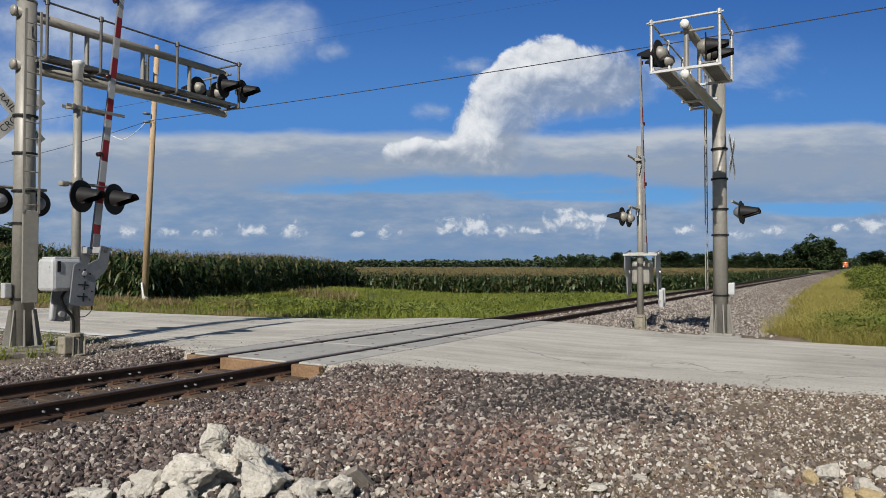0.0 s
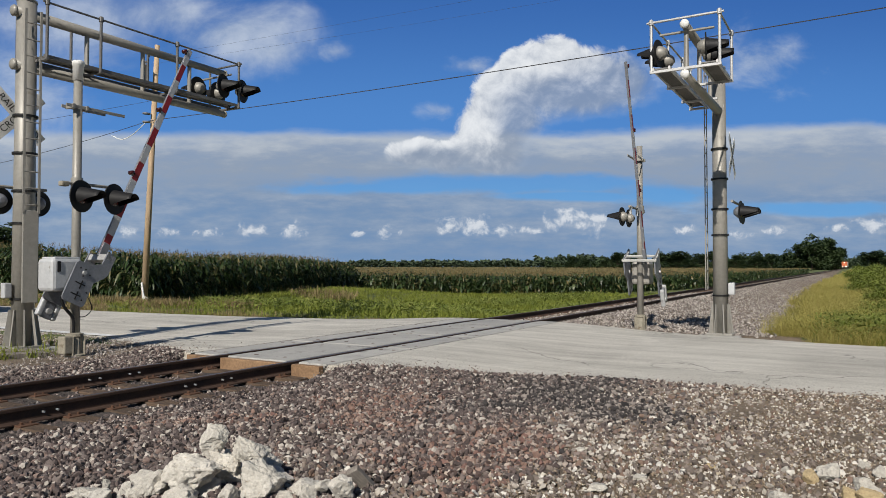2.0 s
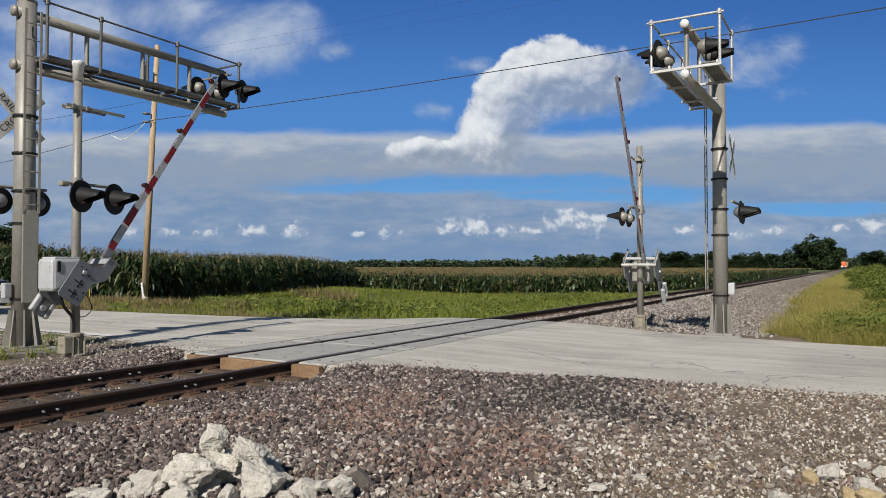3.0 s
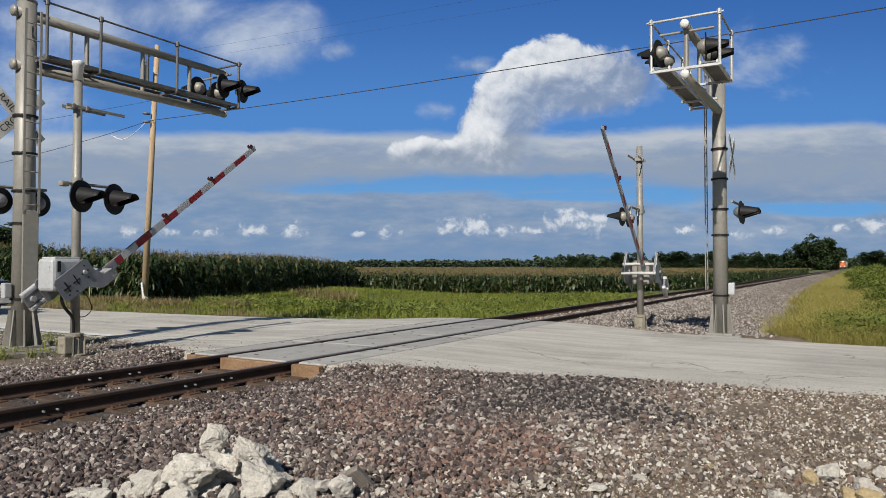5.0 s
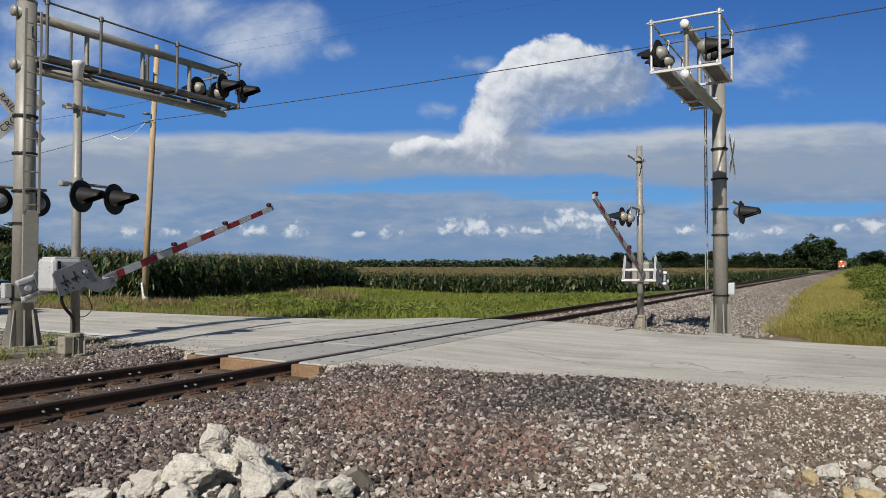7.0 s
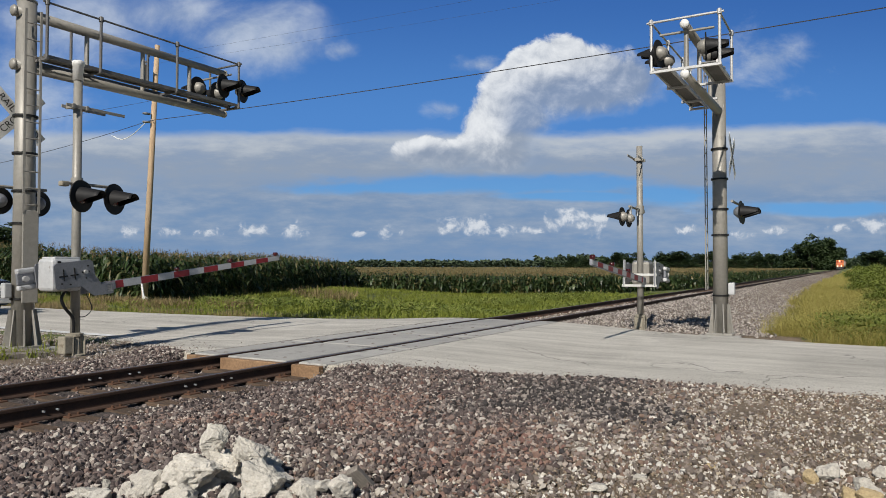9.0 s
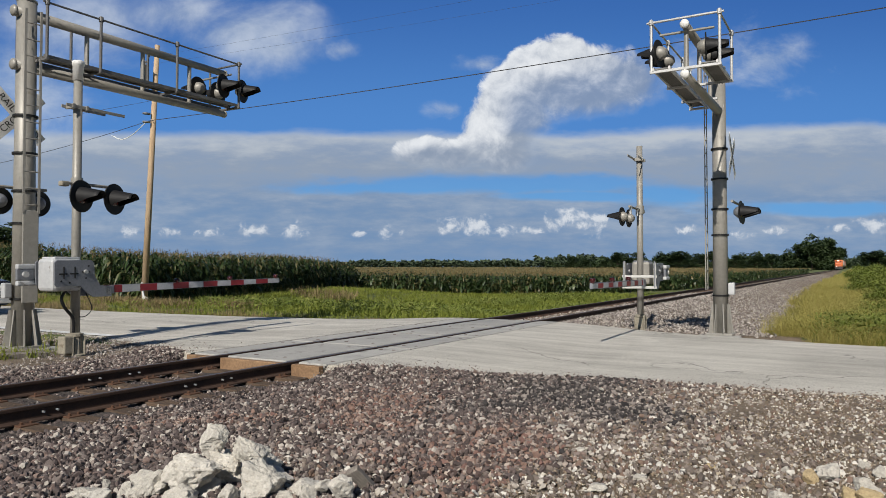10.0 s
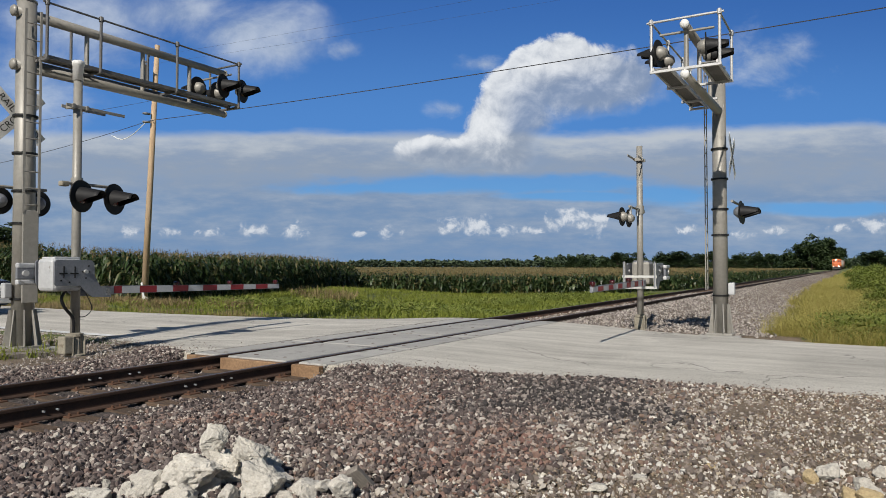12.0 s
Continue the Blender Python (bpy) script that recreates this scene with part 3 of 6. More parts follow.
# ---- signals ----
def signal_head(parent, m, backing=ALU, size=1.0):
    """A round flashing light head that faces +x in its own space, with a black disc and a long hood."""
    bm = B()
    m = m @ Matrix.Scale(size, 4)
    turn = m @ pose(0, 0, 0, 0, 90, 0)
    lathe(bm, [(0.04, -0.17), (0.07, -0.165), (0.12, -0.11), (0.15, -0.04), (0.15, 0.0)], turn)
    head = part("signal_head", bm, backing, parent, "", True)
    bm = B()
    lathe(bm, [(0.15, -0.008), (0.28, -0.008), (0.285, 0.0), (0.28, 0.012), (0.15, 0.012)], turn, 32)
    part("background_disc", bm, BLACK, head)
    bm = B()
    lathe(bm, [(0.0001, 0.03), (0.09, 0.024), (0.152, 0.004), (0.152, 0.0), (0.0001, 0.0)], turn)
    part("lens", bm, LENS, head, "", True)
    bm = B()
    n, rows = 18, []
    for s in range(7):
        x = 0.012 + 0.42 * s / 6
        span = radians(135 - 62 * s / 6)
        r = 0.168 - 0.006 * s
        rows.append([(x, r, -span + 2 * span * i / n) for i in range(n + 1)])
    def ring(dr):
        return [[bm.verts.new(m @ Vector((x, (r + dr) * math.sin(a), (r + dr) * math.cos(a) - x * 0.10))) for x, r, a in row] for row in rows]
    outer, inner = ring(0.0), ring(-0.006)
    for g, flip in ((outer, False), (inner, True)):
        for r0, r1 in zip(g, g[1:]):
            for i in range(n):
                q = (r0[i], r0[i + 1], r1[i + 1], r1[i])
                bm.faces.new(q[::-1] if flip else q)
    for i in range(n):
        bm.faces.new((outer[-1][i], outer[-1][i + 1], inner[-1][i + 1], inner[-1][i]))
    part("hood", bm, BLACK, head, "", True)
    return head


def gate_arm(gate, z, length, side_gap, shift=0.0, drop=0.30, frame_bars=False):
    """The turning part: two counterweighted plates and a striped arm. It lies along +y at no turn."""
    arm = new("gate_arm")
    arm.parent = gate
    arm.location = (0, 0, z)
    low, high = (-0.42, -0.24) if not frame_bars else (-0.36, 0.26)
    out = [(-0.52, 0.23), (-0.56, 0.19), (-0.56, -0.17), (-0.52, -0.21), (-0.10, -0.21), (0.06, -0.36), (0.14, -0.41), (0.50, low), (0.52, high), (0.28, -0.22 if not frame_bars else 0.20), (0.17, -0.04 if not frame_bars else 0.19), (0.16, 0.18), (0.11, 0.23)]
    for sx in (-1, 1):
        bm = B()
        prism(bm, out, shift + sx * side_gap - 0.015, shift + sx * side_gap + 0.015)
        plate = part("support_plate", bm, PLATE, arm, "grey steel counterweight plate with slots")
        bm = B()
        tube(bm, (shift + sx * (side_gap - 0.03), 0, 0.03), (shift + sx * (side_gap + 0.045), 0, 0.03), 0.045, 0.035, 16)
        part("pivot_bolt", bm, ALU, plate)
        for yy, zz in ((-0.06, 0.03), (0.06, 0.03), (0.0, -0.08), (-0.30, -0.15), (0.05, 0.13), (-0.45, -0.12)):
            bm = B()
            tube(bm, (shift + sx * side_gap, yy, zz), (shift + sx * (side_gap + 0.03), yy, zz), 0.014, 0.014, 8)
            part("bolt", bm, BLACK, plate)
        for yy in (-0.40, -0.20):
            bm = B()
            box(bm, (shift + sx * (side_gap + 0.017), yy, 0.02), (0.012, 0.02, 0.20), 0.003)
            part("slot", bm, BLACK, plate)
            bm = B()
            box(bm, (shift + sx * (side_gap + 0.018), yy - 0.01, 0.0), (0.012, 0.15, 0.022), 0.003)
            part("slot", bm, BLACK, plate)
    for zz in (0.13, -0.15):
        bm = B()
        box(bm, (shift - side_gap - 0.07, -0.62, zz), (0.10, 0.44, 0.09), 0.025)
        part("counterweight", bm, GREYBOX, arm, "pale grey counterweight")
    bm = B()
    box(bm, (shift - side_gap - 0.06, -0.64, 0.0), (0.06, 0.42, 0.20), 0.02)
    part("counterweight", bm, PLATE, arm)
    bm = B()
    tube(bm, (shift - side_gap - 0.12, -0.72, 0.0), (shift - side_gap + 0.02, -0.72, 0.0), 0.05, 0.05, 12)
    part("weight_bolt", bm, ALU, arm)
    # pale bars and flanges paint the sunlight on the frame's edges
    if frame_bars:
        for zz in (-0.10, -0.36):
            bm = B()
            box(bm, (shift, 0.47, zz), (side_gap * 2 + 0.09, 0.05, 0.06), 0.008)
            part("cross_member", bm, SUNLITFRAME, arm, "cross bar coloured pale as if sunlit")
        for sx, top in ((-1, 0.22), (1, 0.26)):
            bm = B()
            box(bm, (shift + sx * side_gap, 0.47, (top - 0.36) / 2), (0.055, 0.05, top + 0.36), 0.008)
            part("plate_flange", bm, SUNLITFRAME, arm, "edge flange coloured pale as if sunlit")
    else:
        bm = B()
        box(bm, (shift, 0.44, -0.32), (side_gap * 2 + 0.03, 0.12, 0.14), 0.012)
        part("cross_member", bm, ALU, arm)
    bm = B()
    box(bm, (0.0, 0.60, -drop - 0.01), (0.07, 0.28, 0.15), 0.012)
    part("arm_clamp", bm, PLATE, arm)
    n = 12
    y0, span = 0.52, length - 0.52
    for i in range(n):
        a, b = y0 + span * i / n, y0 + span * (i + 1) / n
        h = (0.135 if not frame_bars else 0.115) - 0.04 * i / n
        for sx in (-1, 1):
            bm = B()
            box(bm, (sx * 0.0235, (a + b) / 2, -drop), (0.004, b - a - 0.002, h))
            part("arm_band", bm, RED if i % 2 == 0 else WHITE, arm, "red reflective band" if i % 2 == 0 else "white reflective band")
    bm = B()
    r0 = [bm.verts.new((x, y0 - 0.05, z - drop)) for x, z in ((-0.021, -0.074), (0.021, -0.074), (0.021, 0.074), (-0.021, 0.074))]
    r1 = [bm.verts.new((x, length + 0.01, z - drop)) for x, z in ((-0.021, -0.054), (0.021, -0.054), (0.021, 0.054), (-0.021, 0.054))]
    for k in range(4):
        bm.faces.new((r0[k], r0[(k + 1) % 4], r1[(k + 1) % 4], r1[k]))
    bm.faces.new(r0[::-1])
    bm.faces.new(r1)
    bmesh.ops.recalc_face_normals(bm, faces=bm.faces)
    part("arm_beam", bm, PLATE, arm, "slim tapered grey beam")
    for yy in (length * 0.42, length * 0.70, length - 0.1):
        bm = B()
        tube(bm, (-0.045, yy, 0.10 - drop), (0.045, yy, 0.10 - drop), 0.042, 0.042, 14)
        box(bm, (0, yy, 0.065 - drop), (0.05, 0.06, 0.06), 0.008)
        part("arm_lamp", bm, LENS, arm, "small red lamp on the arm", True)
    return arm


def gate_signal(x, y, z, rz, top, heads, head_z, length, label, cap):
    g = empty("crossing_gate", x, y, z, rz, label=label, category="crossing gate", group="crossing gates")
    bm = B()
    tube(bm, (0, 0, 0.0), (0, 0, top), 0.078, 0.072, 24)
    part("post", bm, GALV, g, "", True)
    bm = B()
    lathe(bm, [(0.16, 0.0), (0.16, 0.04), (0.125, 0.06), (0.115, 0.34), (0.135, 0.36), (0.135, 0.40), (0.08, 0.42)], None, 12)
    for a in range(4):
        box(bm, (0.12, 0, 0.18), (0.10, 0.03, 0.36), 0.006, pose(0, 0, 0, 0, 0, 45 + 90 * a))
    part("pinnacle_base", bm, CASTBASE, g, "weathered cast base with ribs")
    bm = B()
    box(bm, (0.02, -0.19, 0.22), (0.20, 0.16, 0.30), 0.02)
    part("junction_box", bm, CASTBASE, g)
    if cap:
        bm = B()
        lathe(bm, [(0.09, top - 0.02), (0.092, top + 0.24), (0.105, top + 0.25), (0.105, top + 0.31), (0.085, top + 0.33)])
        part("post_cap", bm, WHITEPAINT, g, "white painted cap", True)
        bm = B()
        tube(bm, (0.05, 0.05, top + 0.08), (0.1, 0.16, top + 0.08), 0.04, 0.04, 10)
        part("cap_clamp", bm, BLACK, g)
    pz = 1.45
    bm = B()
    box(bm, (0, -0.29, pz - 0.02), (0.44, 0.54, 0.56), 0.06)
    # the east case and lid get darker materials in place of shadow on them
    case = part("mechanism_case", bm, GREYBOX if cap else GALV, g, "grey gate mechanism case")
    bm = B()
    box(bm, (0.225, -0.45, pz + 0.12), (0.02, 0.06, 0.18), 0.008)
    part("latch", bm, BLACK, case)
    bm = B()
    box(bm, (0.0, -0.27, pz + 0.265), (0.36, 0.46, 0.04), 0.015)
    part("case_lid", bm, GREYBOX if cap else PLATE, case)
    bm = B()
    bent(bm, [(0.05, -0.15, pz - 0.24), (0.07, -0.28, pz - 0.36), (0.08, -0.30, pz - 0.48), (0.08, -0.22, pz - 0.62), (0.06, -0.08, pz - 0.78), (0.05, -0.06, pz - 1.02)], 0.026)
    part("conduit", bm, BLACK, g, "bent black cable conduit")
    # light heads on a cross bar
    bm = B()
    tube(bm, (0, -0.28, head_z + 0.22), (0, heads[-1][0] + 0.12, head_z + 0.22), 0.028, 0.028, 12)
    tube(bm, (0, 0, head_z + 0.12), (0, 0, head_z + 0.32), 0.10, 0.10, 16)
    part("cross_bar", bm, GALV, g)
    bm = B()
    box(bm, (0, -0.24, head_z + 0.20), (0.12, 0.14, 0.09), 0.02)
    part("terminal_box", bm, CASTBASE, g)
    for yy, turn in heads:
        bm = B()
        tube(bm, (0, yy, head_z + 0.05), (0, yy, head_z + 0.25), 0.03, 0.03, 10)
        part("head_bracket", bm, ALU, g)
        out = 0.10 if cap else 0.20
        signal_head(g, pose(out * math.cos(radians(turn)), yy + out * math.sin(radians(turn)), head_z, 0, 0, turn), GALV, 1.0 if cap else 0.78)
    # bracket with two flat bars
    bz = 4.36 if cap else top - 0.34
    bm = B()
    box(bm, (0.09, 0.30, bz), (0.015, 1.15, 0.055), 0.004)
    box(bm, (-0.09, 0.18, bz), (0.015, 0.85, 0.055), 0.004)
    box(bm, (0, -0.14, bz), (0.22, 0.05, 0.08), 0.006)
    box(bm, (0, 0.12, bz), (0.22, 0.05, 0.08), 0.006)
    part("sign_bracket", bm, GALV, g)
    bm = B()
    bent(bm, [(0.20, 0.06, pz - 0.35), (0.22, 0.16, pz - 0.60), (0.16, 0.10, pz - 0.74), (0.06, 0.02, pz - 0.76)], 0.008)
    part("cable", bm, BLACK, g, "thin black looping cable")
    return g, gate_arm(g, pz, length, 0.26 if cap else 0.36, 0.0 if cap else 0.12, 0.30 if cap else 0.24, not cap)


gate_w, arm_w = gate_signal(-11.8, 7.40, -0.15, 2, 4.86, [(0.0, 15), (0.65, 15)], 2.80, 5.2, "grey crossing gate with black flashing lights and striped arm", True)
gate_e, arm_e = gate_signal(-4.61, 17.38, -0.17, 183, 4.55, [(0.32, -7), (1.02, -7)], 2.76, 5.1, "grey crossing gate beyond the road beside the ballast", False)


def cantilever(x, y, z, rz, height, reach, lo, hi, r, lamps, label, rail=1.0, half=0.5, short=0.02, steel=None, ladder_turn=0.0):
    """A mast with two arms along +y, a walkway with a rail, a ladder and lights at the end."""
    steel = steel or SHADEDWALK
    g = empty("signal_cantilever", x, y, z, rz, label=label, category="signal mast", group="signal cantilevers")
    bm = B()
    tube(bm, (0, 0, 0.05), (0, 0, height), r, r * 0.86, 28)
    lathe(bm, [(r * 0.9, height), (r * 0.9, height + 0.04), (0.02, height + 0.09)])
    mast = part("mast", bm, GALV, g, "tall tapered grey steel mast", True)
    for zz in (0.9, 2.3, 2.9, 3.6, 4.3):
        bm = B()
        lathe(bm, [(r + 0.006, zz), (r + 0.02, zz), (r + 0.02, zz + 0.04), (r + 0.006, zz + 0.04)])
        part("band", bm, BLACK, mast)
    bm = B()
    box(bm, (0, 0, 0.03), (r * 3.4, r * 3.4, 0.06), 0.01)
    base = part("base_plate", bm, GALV, g, "square steel base plate")
    for a in range(8):
        bm = B()
        prism(bm, [(r * 0.9, 0.06), (r * 0.9, 0.72), (r + 0.03, 0.72), (r * 1.65, 0.06)], -0.012, 0.012, pose(0, 0, 0, 0, 0, a * 45 + 22.5))
        part("gusset", bm, GALV, base)
    bm = B()
    box(bm, (0, 0, -0.08), (0.95, 0.95, 0.18), 0.02)
    part("footing", bm, CONC, g, "low concrete footing")
    for zz in (lo, hi):
        bm = B()
        tube(bm, (0, -r - 0.03, zz), (0, reach, zz), 0.10, 0.075, 20)
        part("arm_tube", bm, GALV, g, "", True)
        bm = B()
        lathe(bm, [(0.02, -0.02), (0.10, -0.01), (0.108, 0.02), (0.08, 0.05), (0.02, 0.065)], pose(0, -r - 0.03, zz, 90))
        part("end_cap", bm, GALV, g, "", True)
        bm = B()
        lathe(bm, [(0.02, -0.02), (0.085, -0.01), (0.085, 0.02), (0.06, 0.05), (0.01, 0.06)], pose(0, reach, zz, -90))
        part("end_cap", bm, WHITEPAINT if short > 0.1 else GALV, g, "", True)
    for k, yy in enumerate((0.25, 0.52, 0.78) if short < 0.1 else (0.3, 0.62, 0.96)):
        bm = B()
        tube(bm, (0, reach * yy, lo), (0, reach * yy, hi), 0.045, 0.045, 12)
        part("strut", bm, GALV, g)
    # two walkways, the one on the +x or -x side stopping short of the mast
    wz = lo + 0.16
    posts = [reach * f for f in (0.02, 0.245, 0.625, 1.0)]
    for side in (-1, 1):
        first = reach * (short if side < 0 else 0.02)
        w1, w0 = side * (half - 0.04), side * (half - 0.34)
        for sx in (w0, w1):
            bm = B()
            box(bm, (sx, (first + reach) / 2, wz), (0.04, reach - first + 0.06, 0.07), 0.004)
            part("walkway_rail", bm, steel, g)
        bm = B()
        for i in range(int((reach - first) / 0.06)):
            box(bm, ((w0 + w1) / 2, first + 0.03 + i * 0.06, wz + 0.01), (0.28, 0.05, 0.025))
        part("grating", bm, SHADEDWALK, g)
        rails = [yy for yy in posts if yy > first - 0.05]
        for yy in rails:
            bm = B()
            tube(bm, (side * half, yy, wz - 0.05), (side * half, yy, wz + rail + 0.06), 0.028, 0.028, 10)
            part("rail_post", bm, steel, g)
            bm = B()
            lathe(bm, [(0.02, -0.05), (0.045, -0.045), (0.045, 0.045), (0.02, 0.05)], pose(side * half, yy, wz + rail), 10)
            part("pipe_fitting", bm, steel, g)
        bm = B()
        tube(bm, (side * half, rails[0] - 0.08, wz + rail), (side * half, rails[-1] + 0.05, wz + rail), 0.02, 0.02, 10)
        part("handrail", bm, steel, g)
    for yy in posts:
        a = -half - 0.03 if yy > reach * short - 0.05 else -0.12
        bm = B()
        box(bm, ((a + half + 0.03) / 2, yy, wz - 0.05), (half + 0.03 - a, 0.05, 0.05), 0.004)
        part("cross_beam", bm, steel, g)
    bm = B()
    tube(bm, (-half - 0.08, posts[-1], wz + rail), (half + 0.08, posts[-1], wz + rail), 0.024, 0.024, 10)
    part("end_rail", bm, steel, g)
    bm = B()
    tube(bm, (-0.5, reach * 0.95, lo + 0.86), (0.5, reach * 0.95, lo + 0.86), 0.026, 0.026, 10)
    part("lamp_bar", bm, GALV, g)
    for sx, yy, turn in lamps:
        signal_head(g, pose(sx, yy, lo + rail - 0.42, 0, 0, turn), GALV, 0.93 if short > 0.1 else 1.0)
    # ladder
    lad = new("ladder")
    lad.parent = g
    foot = 1.05 if short > 0.1 else 2.5
    lad.matrix_basis = pose(0, 0, 0, 0, 0, ladder_turn)
    for sy in (0.02, 0.28):
        bm = B()
        box(bm, (r + 0.13, -0.15 + sy, (foot + hi) / 2), (0.02, 0.045, hi - foot), 0.003)
        part("stile", bm, GALV, lad)
    zz = foot + 0.15
    while zz < hi:
        bm = B()
        tube(bm, (r + 0.13, -0.13, zz), (r + 0.13, 0.13, zz), 0.012, 0.012, 8)
        part("rung", bm, GALV, lad)
        zz += 0.305
    return g


def mast_heads(g, z, spots, bar, box_at):
    bm = B()
    tube(bm, *bar, 0.03, 0.03, 12)
    part("head_bar", bm, GALV, g)
    for x, y, turn in spots:
        signal_head(g, pose(x, y, z, 0, 0, turn), PLATE, 0.9)
    bm = B()
    box(bm, box_at, (0.14, 0.14, 0.28), 0.02)
    part("junction_box", bm, GREYBOX, g, "small pale grey junction box")


canti_w = cantilever(-13.4, 7.38, -0.10, 0, 6.47, 4.79, 5.26, 6.26, 0.195, [(0.35, 4.45, 18), (0.35, 5.05, 18), (-0.35, 4.3, 188), (-0.35, 4.9, 188)], "grey steel cantilever signal mast with walkway beside the tracks", ladder_turn=-9)
# ALU here is the same walkway steel, coloured as sunlit
canti_e = cantilever(-2.76, 17.40, -0.17, 180, 6.2, 3.75, 5.2, 6.15, 0.17, [(0.50, 3.05, -9), (0.50, 3.65, -9), (-0.36, 3.05, 188), (-0.36, 3.65, 188)], "grey steel cantilever signal mast with walkway beyond the road", 0.91, 0.62, 0.60, ALU)
mast_heads(canti_w, 2.74, [(-0.30, -0.30, 180), (-0.30, 0.42, 180)], ((-0.24, -0.42, 3.0), (-0.24, 0.55, 3.0)), (0.0, -0.30, 1.08))
mast_heads(canti_e, 2.84, [(-0.46, 0.05, 176), (-0.42, -0.55, 176)], ((-0.30, 0.25, 3.08), (-0.30, -0.70, 3.08)), (-0.24, 0.0, 1.08))


# steel shield over the foot of the ladder
bm = B()
box(bm, (0.30, 0, 1.70), (0.05, 0.27, 1.70), 0.012)
shield = part("ladder_shield", bm, GALV, canti_w, "flat steel anti-climb shield")
shield.matrix_basis = pose(0, 0, 0, 0, 0, -9)
for x, y, n, w in ((-12.9, 7.0, 62, 0.62), (-12.35, 6.75, 78, 0.85)):
    bm = B()
    box(bm, (0, 0, 0), (w, 0.2, 0.12), 0.012)
    old = link_mesh("timber_block", bm, GREYWOOD)
    old.matrix_basis = pose(x, y, -0.11, 3, 2, n)
    tagged(old, "old grey timber block lying in the gravel", "timber")


# ---- gravel ----
ICO = None


def chunk():
    """A block with six faces, to be knocked askew."""
    v = np.array([(x, y, z) for x in (-1, 1) for y in (-1, 1) for z in (-1, 1)], float) * 0.78
    q = [(0, 1, 3, 2), (4, 6, 7, 5), (0, 4, 5, 1), (2, 3, 7, 6), (0, 2, 6, 4), (1, 5, 7, 3)]
    return v, np.array([t for a, b, c, d in q for t in ((a, b, c), (a, c, d))])


def octa():
    v = np.array([(1, 0, 0), (-1, 0, 0), (0, 1, 0), (0, -1, 0), (0, 0, 1), (0, 0, -1)], float)
    f = np.array([(0, 2, 4), (2, 1, 4), (1, 3, 4), (3, 0, 4), (2, 0, 5), (1, 2, 5), (3, 1, 5), (0, 3, 5)])
    return v, f


def pebble():
    """A twelve-cornered lump, to be knocked askew."""
    g = (1 + 5 ** 0.5) / 2
    v = np.array([(a, b * g, 0) for a in (-1, 1) for b in (-1, 1)] + [(0, a, b * g) for a in (-1, 1) for b in (-1, 1)] + [(b * g, 0, a) for a in (-1, 1) for b in (-1, 1)], float)
    f = [(i, j, k) for i, j, k in itertools.combinations(range(12), 3) if max(np.linalg.norm(v[i] - v[j]), np.linalg.norm(v[j] - v[k]), np.linalg.norm(v[i] - v[k])) < 2.1]
    f = [(i, j, k) if np.dot(np.cross(v[j] - v[i], v[k] - v[i]), v[i]) > 0 else (i, k, j) for i, j, k in f]
    return v / np.linalg.norm(v[0]), np.array(f)


def turns(rng, n):
    q = rng.normal(size=(n, 4))
    q /= np.linalg.norm(q, axis=1, keepdims=True)
    w, x, y, z = q.T
    return np.stack([1 - 2 * (y * y + z * z), 2 * (x * y - z * w), 2 * (x * z + y * w), 2 * (x * y + z * w), 1 - 2 * (x * x + z * z), 2 * (y * z - x * w), 2 * (x * z - y * w), 2 * (y * z + x * w), 1 - 2 * (x * x + y * y)], -1).reshape(n, 3, 3)


def stones(name, spots, size, shape, mat, seed, label, lift=0.25):
    rng = np.random.default_rng(seed)
    v, f = shape
    n = len(spots)
    stretch = rng.uniform(0.45, 1.4, (n, 1, 3))
    pts = (v[None] + rng.uniform(-0.38, 0.38, (n, len(v), 3))) * stretch * size[:, None, None] * 0.5
    pts = np.einsum("nij,nkj->nki", turns(rng, n), pts)
    pts += spots[:, None, :] + np.array([0, 0, 1]) * (size * rng.uniform(lift - 0.25, lift + 0.45, n))[:, None, None]
    faces = (f[None] + (np.arange(n) * len(v))[:, None, None]).reshape(-1, 3)
    ob = arrays(name, pts.reshape(-1, 3), faces, mat)
    return tagged(ob, label, "gravel", kind="stuff")


def scatter(rng, x0, x1, y0, y1, per_m2, keep):
    n = int((x1 - x0) * (y1 - y0) * per_m2)
    p = np.stack([rng.uniform(x0, x1, n), rng.uniform(y0, y1, n)], -1)
    return p[keep(p[:, 0], p[:, 1])]


def on_ground(p, dz=0.0):
    return np.concatenate([p, (ground_z(p[:, 0], p[:, 1]) + dz)[:, None]], 1)


BALLAST = cluster("ballast_stone", [(0.05, 0.039, 0.037), (0.14, 0.11, 0.102), (0.24, 0.196, 0.178), (0.085, 0.067, 0.064), (0.36, 0.305, 0.272), (0.165, 0.126, 0.116), (0.27, 0.195, 0.166), (0.20, 0.163, 0.15), (0.115, 0.092, 0.087), (0.58, 0.525, 0.465)], 0.9, 50, hard=True)
PINK = cluster("reddish_stone", [(0.12, 0.082, 0.072), (0.30, 0.19, 0.15), (0.16, 0.12, 0.108), (0.36, 0.255, 0.205), (0.24, 0.14, 0.115), (0.27, 0.215, 0.19), (0.09, 0.068, 0.063), (0.48, 0.40, 0.34)], 0.9, 50, hard=True)
PALEMIX = cluster("pale_gravel", [(0.20, 0.165, 0.14), (0.33, 0.28, 0.245), (0.14, 0.115, 0.10), (0.42, 0.37, 0.32), (0.27, 0.22, 0.185), (0.58, 0.53, 0.46), (0.25, 0.17, 0.13), (0.78, 0.74, 0.67)], 0.9, 50, hard=True)
